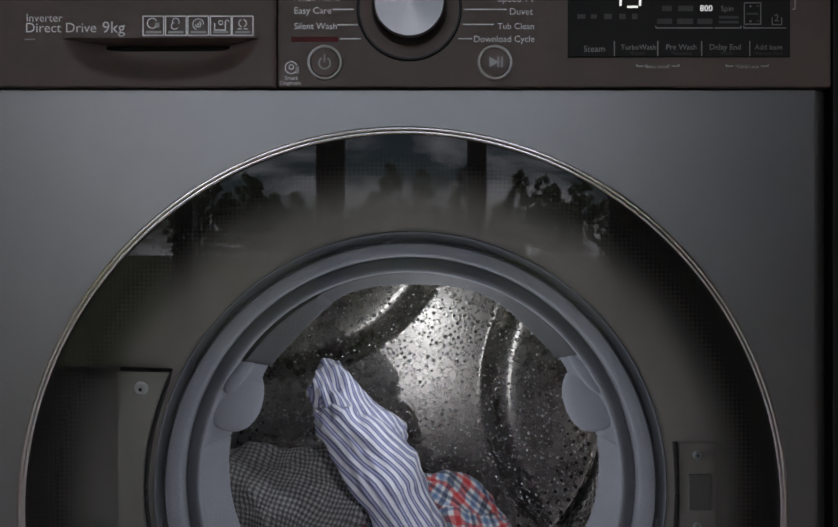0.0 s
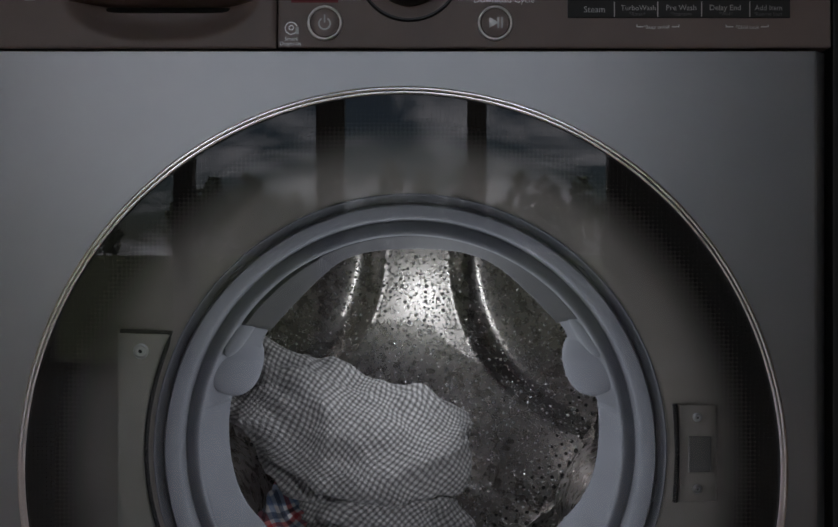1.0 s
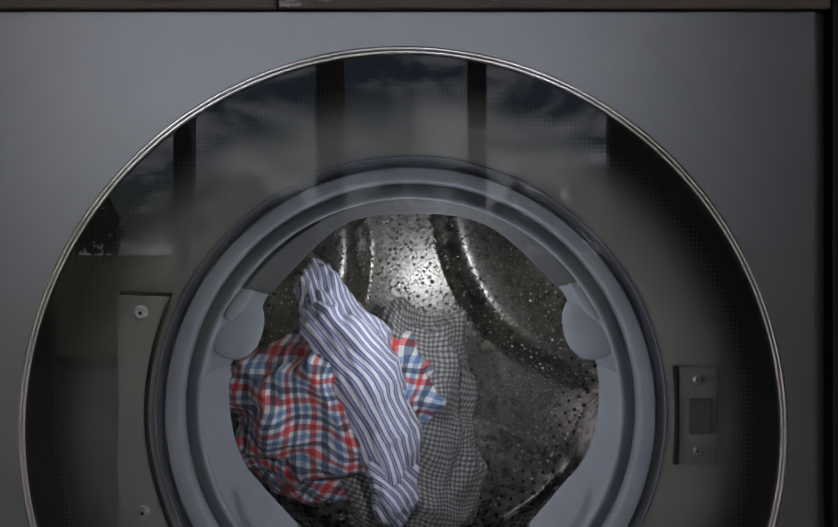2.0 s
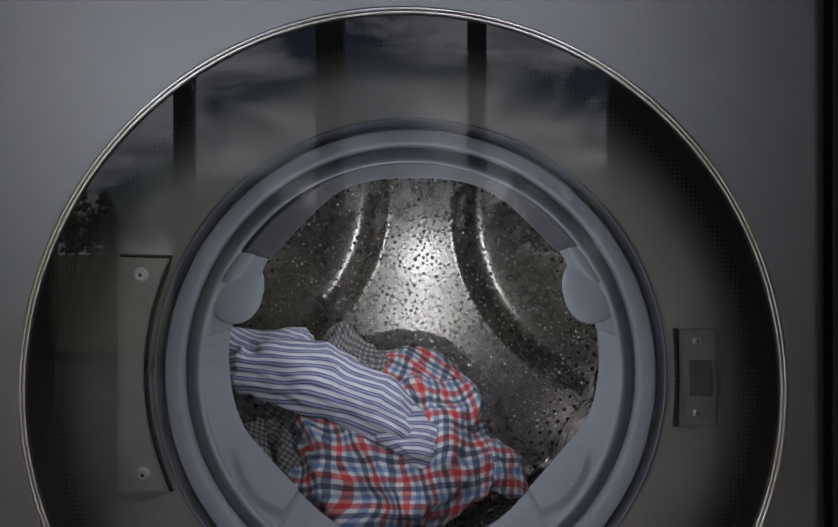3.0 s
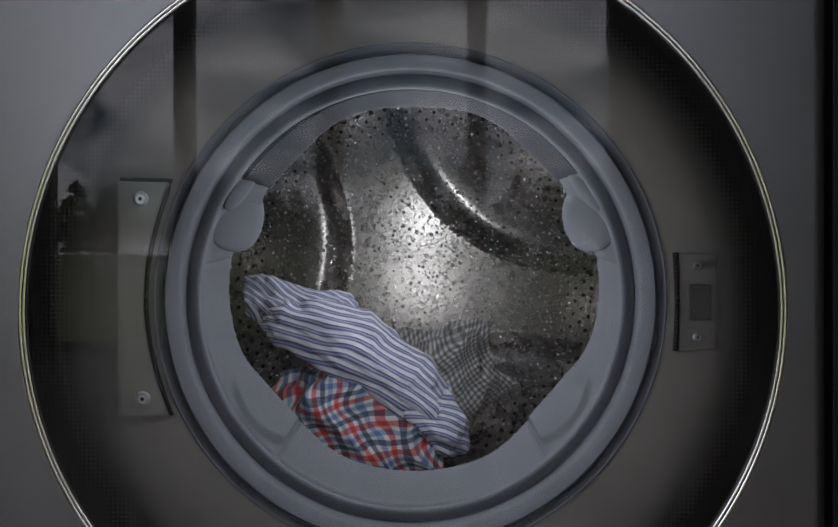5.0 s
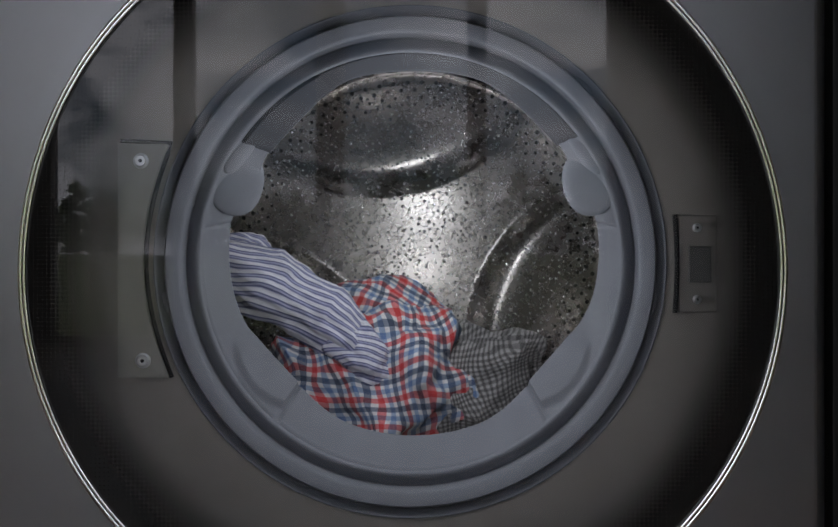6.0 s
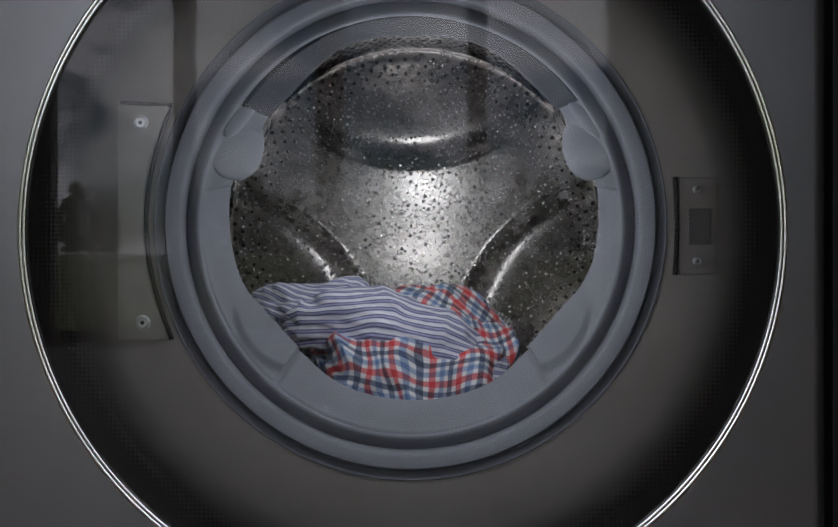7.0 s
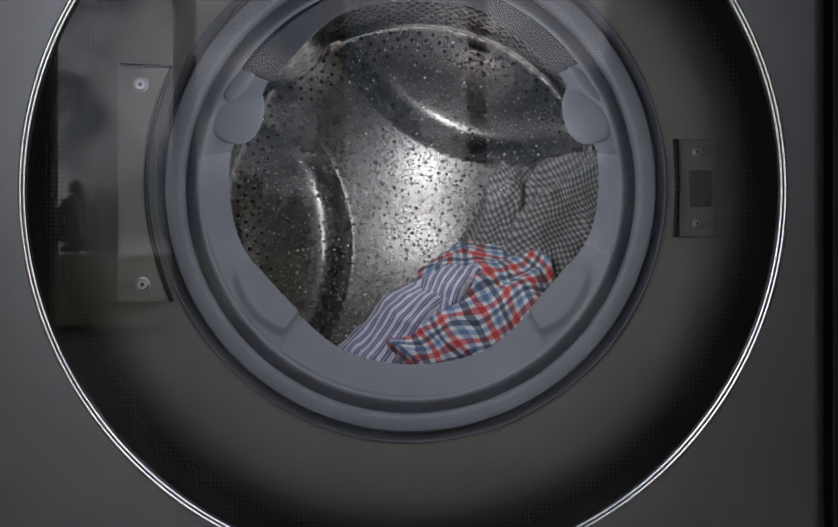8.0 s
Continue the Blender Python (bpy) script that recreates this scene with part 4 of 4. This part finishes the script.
def fabric(name, ustops, vstops, uper, vper, weave=1100, bump=0.35, fuzz=0.15):
    """Woven cloth: bands along both threads multiplied together."""
    m = bpy.data.materials.new(name)
    m.use_nodes = True
    n, l = m.node_tree.nodes, m.node_tree.links
    b = n["Principled BSDF"]
    b.inputs["Roughness"].default_value = 0.85
    b.inputs["Specular IOR Level"].default_value = 0.25
    b.inputs["Sheen Weight"].default_value = fuzz
    uv = n.new("ShaderNodeUVMap")
    uv.uv_map = "cloth"
    sep = n.new("ShaderNodeSeparateXYZ")
    l.new(uv.outputs[0], sep.inputs[0])
    cols = []
    for axis, per, stops in (("X", uper, ustops), ("Y", vper, vstops)):
        if not stops:
            continue
        d = n.new("ShaderNodeMath")
        d.operation = 'DIVIDE'
        d.inputs[1].default_value = per
        f = n.new("ShaderNodeMath")
        f.operation = 'FRACT'
        l.new(sep.outputs[axis], d.inputs[0])
        l.new(d.outputs[0], f.inputs[0])
        r = ramp_node(n, stops)
        l.new(f.outputs[0], r.inputs["Fac"])
        cols.append(r.outputs["Color"])
    c = cols[0]
    if len(cols) == 2:
        mx_ = n.new("ShaderNodeMix")
        mx_.data_type, mx_.blend_type = 'RGBA', 'MULTIPLY'
        mx_.inputs[0].default_value = 1.0
        l.new(cols[0], mx_.inputs[6])
        l.new(cols[1], mx_.inputs[7])
        c = mx_.outputs[2]
    g = n.new("ShaderNodeTexNoise")
    g.inputs["Scale"].default_value, g.inputs["Detail"].default_value = 22.0, 6.0
    g2 = n.new("ShaderNodeMapRange")
    g2.inputs["From Min"].default_value, g2.inputs["From Max"].default_value = 0.3, 0.7
    g2.inputs["To Min"].default_value, g2.inputs["To Max"].default_value = 0.75, 1.0
    l.new(g.outputs["Fac"], g2.inputs["Value"])
    wet = n.new("ShaderNodeMix")
    wet.data_type, wet.blend_type = 'RGBA', 'MULTIPLY'
    wet.inputs[0].default_value = 1.0
    l.new(c, wet.inputs[6])
    l.new(g2.outputs[0], wet.inputs[7])
    l.new(wet.outputs[2], b.inputs["Base Color"])
    v = n.new("ShaderNodeTexVoronoi")
    v.inputs["Scale"].default_value = weave
    l.new(uv.outputs[0], v.inputs["Vector"])
    bp = n.new("ShaderNodeBump")
    bp.inputs["Strength"].default_value, bp.inputs["Distance"].default_value = bump, 0.0012
    l.new(v.outputs["Distance"], bp.inputs["Height"])
    l.new(bp.outputs["Normal"], b.inputs["Normal"])
    return m


WHITE, RED, NAVY, BLUE = (0.95, 0.94, 0.94), (0.86, 0.27, 0.28), (0.26, 0.30, 0.38), (0.42, 0.53, 0.72)
BANDS = [(0.0, RED), (0.20, WHITE), (0.34, BLUE), (0.52, WHITE), (0.66, NAVY), (0.84, WHITE)]
CHECK = fabric("checked_cotton", BANDS, BANDS, 0.0275, 0.0275)
STRIPE = fabric("striped_cotton", [(0.0, (0.88, 0.88, 0.96)), (0.40, (0.17, 0.18, 0.33)), (0.56, (0.46, 0.47, 0.68)), (0.76, (0.17, 0.18, 0.33)), (0.92, (0.60, 0.60, 0.78))], None, 0.0072, 1)
KNIT = fabric("grey_knit", [(0.0, (0.66, 0.65, 0.65)), (0.55, (0.30, 0.295, 0.295))], [(0.0, (0.72, 0.71, 0.70)), (0.5, (0.38, 0.375, 0.375))], 0.0044, 0.0048, 420, 0.8, 0.3)


def cloth(seed, a, b, c, folds=3, amp=0.010, bend=0.0, stripe_turn=0.0, taper=0.0, drift=1.1):
    """A crumpled bundle of cloth: an uneven bag with ridged folds; the weave follows the folds."""
    g = random.Random(seed)
    noise.seed_set(seed + 1)
    a, b, c, amp = a * 1.13, b * 1.05, c * 1.13, amp * 1.25
    nu, nv = 168, 96
    layers = []
    for k in range(folds):
        ph = g.uniform(0, 3.14)
        layers.append((math.cos(ph), g.uniform(-0.4, 0.4), math.sin(ph), g.uniform(55, 120), g.uniform(0, 6.28), g.uniform(0.5, 1.0)))
    bm = bmesh.new()
    uvs = {}
    grid = []
    ct, st_ = math.cos(stripe_turn), math.sin(stripe_turn)
    for i in range(nv + 1):
        th = math.pi * i / nv
        row = []
        for j in range(nu):
            ph = 2 * math.pi * j / nu
            d = Vector((math.cos(th), -math.cos(ph) * math.sin(th), math.sin(ph) * math.sin(th)))
            k = 1 + 0.24 * noise.noise(d * 1.7 + Vector((seed, 0, 0))) + 0.10 * noise.noise(d * 4.0)
            tp = 1 + taper * d.x
            p = Vector((a * math.copysign(abs(d.x) ** 0.8, d.x) * k, b * d.y * k * tp, c * d.z * k * tp))
            w = noise.noise_vector(p * 14 + Vector((seed * 3.1, 0, 0))) * 0.022 + noise.noise_vector(p * 38) * 0.006
            f = 0
            for lx, ly, lz, fr, of, am in layers:
                q = (p.x + w.x) * lx + (p.y + w.y) * ly + (p.z + w.z) * lz
                f += am * ((1 - abs(math.sin(q * fr * 0.5 + of))) ** 1.6 - 0.35)
            f = f / folds ** 0.5 * amp * (0.4 + 0.9 * abs(noise.noise(p * 22 + Vector((0, seed, 0))) + 0.35))
            nrm = Vector((d.x / a, d.y / b, d.z / c)).normalized()
            p2 = p + nrm * f
            p2.z += bend * (p2.x * p2.x - a * a * 0.3)
            u0 = p.x + 0.35 * p.y + drift * w.x + 0.6 * f
            v0 = p.z + 0.45 * p.y + drift * w.z - 0.6 * f
            vert = bm.verts.new(p2)
            uvs[vert] = (u0 * ct - v0 * st_, u0 * st_ + v0 * ct)
            row.append(vert)
        grid.append(row)
    lay = bm.loops.layers.uv.new("cloth")
    for i in range(nv):
        for j in range(nu):
            k = (j + 1) % nu
            fc = bm.faces.new((grid[i][j], grid[i + 1][j], grid[i + 1][k], grid[i][k]))
            for lp in fc.loops:
                lp[lay].uv = uvs[lp.vert]
    bmesh.ops.recalc_face_normals(bm, faces=bm.faces[:])
    return bm


checked_shirt = thing("checked_shirt", pose(0, 0.225, 0.33), "wet crumpled red, white and blue checked shirt", "shirt", "laundry in the drum")
part("shirt_body", cloth(3, 0.096, 0.050, 0.062, 5, 0.014, 1.5, 0.1, 0, 0.45), CHECK, checked_shirt)
part("sleeve", cloth(8, 0.060, 0.028, 0.026, 4, 0.010, -3.0, 0.5, 0, 0.5), CHECK, checked_shirt, at=pose(0.034, 0.026, 0.064, 0, 12, 0))
part("sleeve", cloth(13, 0.050, 0.028, 0.024, 3, 0.008, -3.0, -0.4, 0, 0.5), CHECK, checked_shirt, at=pose(0.082, 0.010, -0.018, 0, 28, 0))
striped_shirt = thing("striped_shirt", pose(0, 0.195, 0.38), "wet twisted blue and white striped shirt", "shirt", "laundry in the drum")
part("shirt_body", cloth(21, 0.086, 0.028, 0.026, 3, 0.006, -1.5, 1.45, 0, 0.28), STRIPE, striped_shirt)
part("sleeve", cloth(27, 0.036, 0.024, 0.021, 2, 0.005, -4.0, 1.0, 0, 0.5), STRIPE, striped_shirt, at=pose(0.090, 0.004, -0.016, 0, 14, 0))
part("collar", cloth(33, 0.045, 0.026, 0.026, 3, 0.007, 3.0, 1.9, 0, 0.6), STRIPE, striped_shirt, at=pose(-0.062, 0.012, 0.002, 0, -12, 0))
jumper = thing("knitted_jumper", pose(0, 0.245, 0.36), "wet grey knitted jumper with a fine check", "jumper", "laundry in the drum")
part("jumper_body", cloth(41, 0.100, 0.040, 0.058, 4, 0.011, 0.8, 0.3, 0, 0.35), KNIT, jumper)
part("sleeve", cloth(47, 0.062, 0.028, 0.028, 2, 0.007, -2.0, 0.8, 0, 0.35), KNIT, jumper, at=pose(0.050, 0.006, -0.050, 0, -20, 0))


# ---- what stands beside the machine ----
side = thing("tall_cabinet", pose(0, 0, 0), "dark tall cabinet standing beside the washing machine", "cabinet")
part("side_panel", box(MX1 + 0.004, MX1 + 0.024, 0.004, 0.62, 0.0, 2.2, 0.001), WALL_DARK, side, smooth=False)
part("carcass", box(MX1 + 0.0245, MX1 + 0.60, 0.004, 0.62, 0.0, 2.195, 0.001), WALL_DARK, side, smooth=False)
part("door", box(MX1 + 0.025, MX1 + 0.60, -0.02, 0.0, 0.08, 2.2, 0.001), WALL_DARK, side, smooth=False)


# ---- what moves ----
TURN_T = [0.0, 0.15, 0.72, 1.27, 1.79, 2.26, 2.73, 3.25, 3.77, 4.30, 4.82, 5.38, 5.8, 6.1, 6.2, 6.4, 6.6, 6.8, 7.0, 7.2, 7.4, 7.6, 7.8, 8.0]
TURN_A = [33, 0, -120, -240, -360, -480, -600, -720, -840, -960, -1080, -1200, -1292, -1320, -1323, -1328, -1330, -1323, -1319, -1303, -1278, -1260, -1236, -1222]


def motions():
    times = [i * 0.1 for i in range(81)]
    turn = np.interp(times, TURN_T, TURN_A)
    walk(drum, [(t, pose(AX, 0, AZ, 0, -a, 0)) for t, a in zip(times, turn)])
    walk(checked_shirt, [
        (0, pose(-0.012, 0.215, 0.299, 0, -0, 0)), (0.5, pose(-0.039, 0.215, 0.299, 0, 30, 0)), (1, pose(-0.073, 0.240, 0.286, 0, 50, 0)), (1.2, pose(-0.133, 0.215, 0.382, 0, 70, 0)),
        (1.4, pose(-0.093, 0.215, 0.367, 0, 80, 0)), (1.5, pose(-0.052, 0.215, 0.339, 0, 90, 0)), (1.6, pose(-0.073, 0.215, 0.321, 0, 100, 0)), (1.7, pose(-0.093, 0.215, 0.348, 0, 120, 0)),
        (2, pose(-0.073, 0.215, 0.411, 0, 180, 0)), (2.4, pose(-0.083, 0.215, 0.400, 0, 260, 0)), (2.8, pose(-0.047, 0.215, 0.389, 0, 330, 0)), (2.9, pose(-0.068, 0.215, 0.366, 0, 340, 0)),
        (3, pose(-0.035, 0.215, 0.333, 0, 350, 0)), (3.1, pose(-0.027, 0.215, 0.297, 0, 355, 0)), (3.2, pose(-0.064, 0.215, 0.308, 0, 360, 0)), (3.3, pose(-0.083, 0.215, 0.318, 0, 370, 0)),
        (3.4, pose(-0.104, 0.215, 0.334, 0, 380, 0)), (3.5, pose(-0.134, 0.235, 0.350, 0, 390, 0)), (3.7, pose(-0.121, 0.215, 0.400, 0, 400, 0)), (3.8, pose(-0.143, 0.215, 0.397, 0, 410, 0)),
        (3.9, pose(-0.113, 0.215, 0.429, 0, 420, 0)), (4, pose(-0.090, 0.215, 0.417, 0, 430, 0)), (4.1, pose(-0.057, 0.215, 0.379, 0, 440, 0)), (4.2, pose(-0.057, 0.215, 0.335, 0, 450, 0)),
        (4.3, pose(-0.083, 0.215, 0.338, 0, 460, 0)), (4.5, pose(-0.065, 0.215, 0.308, 0, 470, 0)), (4.7, pose(-0.055, 0.215, 0.304, 0, 480, 0)), (5.2, pose(-0.068, 0.215, 0.323, 0, 560, 0)),
        (5.5, pose(-0.078, 0.215, 0.350, 0, 630, 0)), (5.8, pose(-0.078, 0.215, 0.347, 0, 690, 0)), (5.9, pose(-0.052, 0.215, 0.339, 0, 700, 0)), (6, pose(-0.057, 0.215, 0.321, 0, 710, 0)),
        (6.1, pose(-0.067, 0.195, 0.312, 0, 724, 0)), (6.5, pose(-0.060, 0.185, 0.300, 0, 731, 0)), (7, pose(-0.010, 0.190, 0.290, 0, 718, 0)), (7.2, pose(0.000, 0.215, 0.295, 0, 706, 0)),
        (7.4, pose(0.029, 0.215, 0.299, 0, 706, 0)), (7.6, pose(0.043, 0.215, 0.303, 0, 700, 0)), (7.8, pose(0.054, 0.210, 0.302, 0, 693, 0)), (8, pose(0.056, 0.205, 0.296, 0, 688, 0)),
    ])
    walk(striped_shirt, [
        (0, pose(-0.031, 0.178, 0.404, 0, 60, 0)), (0.3, pose(-0.040, 0.178, 0.381, 0, 50, 0)), (0.5, pose(-0.069, 0.178, 0.386, 0, 40, 0)), (0.7, pose(-0.040, 0.178, 0.390, 0, 30, 0)),
        (1, pose(-0.039, 0.230, 0.280, 0, 60, 0)), (1.2, pose(-0.079, 0.178, 0.333, 0, 60, 0)), (1.4, pose(-0.084, 0.178, 0.443, 0, 30, 0)), (1.5, pose(-0.058, 0.178, 0.422, 0, 32, 0)),
        (1.6, pose(-0.040, 0.178, 0.409, 0, 45, 0)), (1.7, pose(-0.069, 0.178, 0.425, 0, 50, 0)), (2.2, pose(-0.031, 0.178, 0.440, 0, 70, 0)), (2.8, pose(-0.016, 0.178, 0.467, 0, 50, 0)),
        (2.9, pose(0.003, 0.178, 0.402, 0, 55, 0)), (3, pose(-0.089, 0.178, 0.409, 0, 20, 0)), (3.1, pose(-0.069, 0.178, 0.382, 0, 30, 0)), (3.2, pose(-0.057, 0.178, 0.389, 0, 45, 0)),
        (3.3, pose(-0.053, 0.178, 0.391, 0, 60, 0)), (3.4, pose(-0.024, 0.178, 0.364, 0, 70, 0)), (3.5, pose(-0.006, 0.165, 0.338, 0, 30, 0)), (3.6, pose(-0.050, 0.178, 0.330, 0, 40, 0)),
        (3.7, pose(-0.069, 0.178, 0.334, 0, 30, 0)), (3.8, pose(-0.070, 0.205, 0.325, 0, 45, 0)), (3.9, pose(-0.105, 0.235, 0.350, 0, 60, 0)), (4, pose(-0.122, 0.250, 0.388, 0, 60, 0)),
        (4.1, pose(-0.089, 0.178, 0.432, 0, 10, 0)), (4.2, pose(-0.045, 0.178, 0.410, 0, 40, 0)), (4.3, pose(-0.045, 0.178, 0.388, 0, 50, 0)), (4.5, pose(-0.038, 0.178, 0.370, 0, 38, 0)),
        (4.7, pose(-0.045, 0.178, 0.377, 0, 30, 0)), (5.2, pose(-0.069, 0.178, 0.387, 0, 30, 0)), (5.8, pose(-0.132, 0.178, 0.409, 0, 30, 0)), (6, pose(-0.132, 0.178, 0.411, 0, 25, 0)),
        (6.1, pose(-0.103, 0.178, 0.391, 0, 12, 0)), (6.5, pose(-0.076, 0.178, 0.370, 0, 19, 0)), (7, pose(-0.033, 0.178, 0.350, 0, 12, 0)), (7.2, pose(-0.024, 0.178, 0.335, 0, 5, 0)),
        (7.4, pose(-0.045, 0.178, 0.327, 0, -12, 0)), (7.6, pose(-0.033, 0.178, 0.326, 0, -25, 0)), (7.8, pose(-0.033, 0.178, 0.306, 0, -45, 0)), (8, pose(-0.043, 0.190, 0.286, 0, -55, 0)),
    ])
    walk(jumper, [
        (0, pose(-0.124, 0.235, 0.367, 0, -0, 0)), (0.5, pose(-0.132, 0.235, 0.383, 0, 20, 0)), (0.7, pose(-0.116, 0.235, 0.392, 0, 30, 0)), (0.8, pose(-0.086, 0.180, 0.435, 0, 35, 0)),
        (0.9, pose(-0.086, 0.180, 0.433, 0, 40, 0)), (1, pose(-0.061, 0.180, 0.418, 0, 20, 0)), (1.1, pose(-0.050, 0.180, 0.384, 0, 40, 0)), (1.2, pose(-0.028, 0.235, 0.383, 0, 45, 0)),
        (1.4, pose(-0.012, 0.235, 0.336, 0, 60, 0)), (1.7, pose(-0.002, 0.235, 0.364, 0, 80, 0)), (2.4, pose(-0.012, 0.235, 0.397, 0, 90, 0)), (2.8, pose(-0.054, 0.235, 0.329, 0, 100, 0)),
        (3.1, pose(-0.100, 0.235, 0.357, 0, 95, 0)), (3.2, pose(-0.116, 0.235, 0.416, 0, 90, 0)), (3.3, pose(-0.116, 0.235, 0.465, 0, 80, 0)), (3.4, pose(-0.131, 0.235, 0.457, 0, 60, 0)),
        (3.5, pose(-0.069, 0.235, 0.465, 0, 45, 0)), (3.6, pose(-0.049, 0.235, 0.441, 0, 55, 0)), (3.7, pose(-0.041, 0.235, 0.436, 0, 55, 0)), (3.8, pose(-0.020, 0.235, 0.405, 0, 60, 0)),
        (3.9, pose(0.003, 0.235, 0.345, 0, 80, 0)), (4, pose(-0.010, 0.235, 0.306, 0, 90, 0)), (4.1, pose(-0.002, 0.235, 0.300, 0, 100, 0)), (4.3, pose(-0.041, 0.235, 0.305, 0, 110, 0)),
        (4.7, pose(-0.046, 0.235, 0.306, 0, 130, 0)), (5.2, pose(-0.002, 0.235, 0.320, 0, 140, 0)), (5.8, pose(0.008, 0.235, 0.319, 0, 150, 0)), (5.9, pose(0.026, 0.235, 0.309, 0, 152, 0)),
        (6.1, pose(-0.011, 0.235, 0.300, 0, 157, 0)), (6.5, pose(-0.042, 0.235, 0.305, 0, 160, 0)), (7, pose(-0.025, 0.235, 0.302, 0, 160, 0)), (7.3, pose(0.024, 0.235, 0.303, 0, 160, 0)),
        (7.6, pose(0.097, 0.235, 0.344, 0, 150, 0)), (7.8, pose(0.130, 0.240, 0.370, 0, 140, 0)), (8, pose(0.146, 0.245, 0.405, 0, 135, 0)),
    ])


motions()
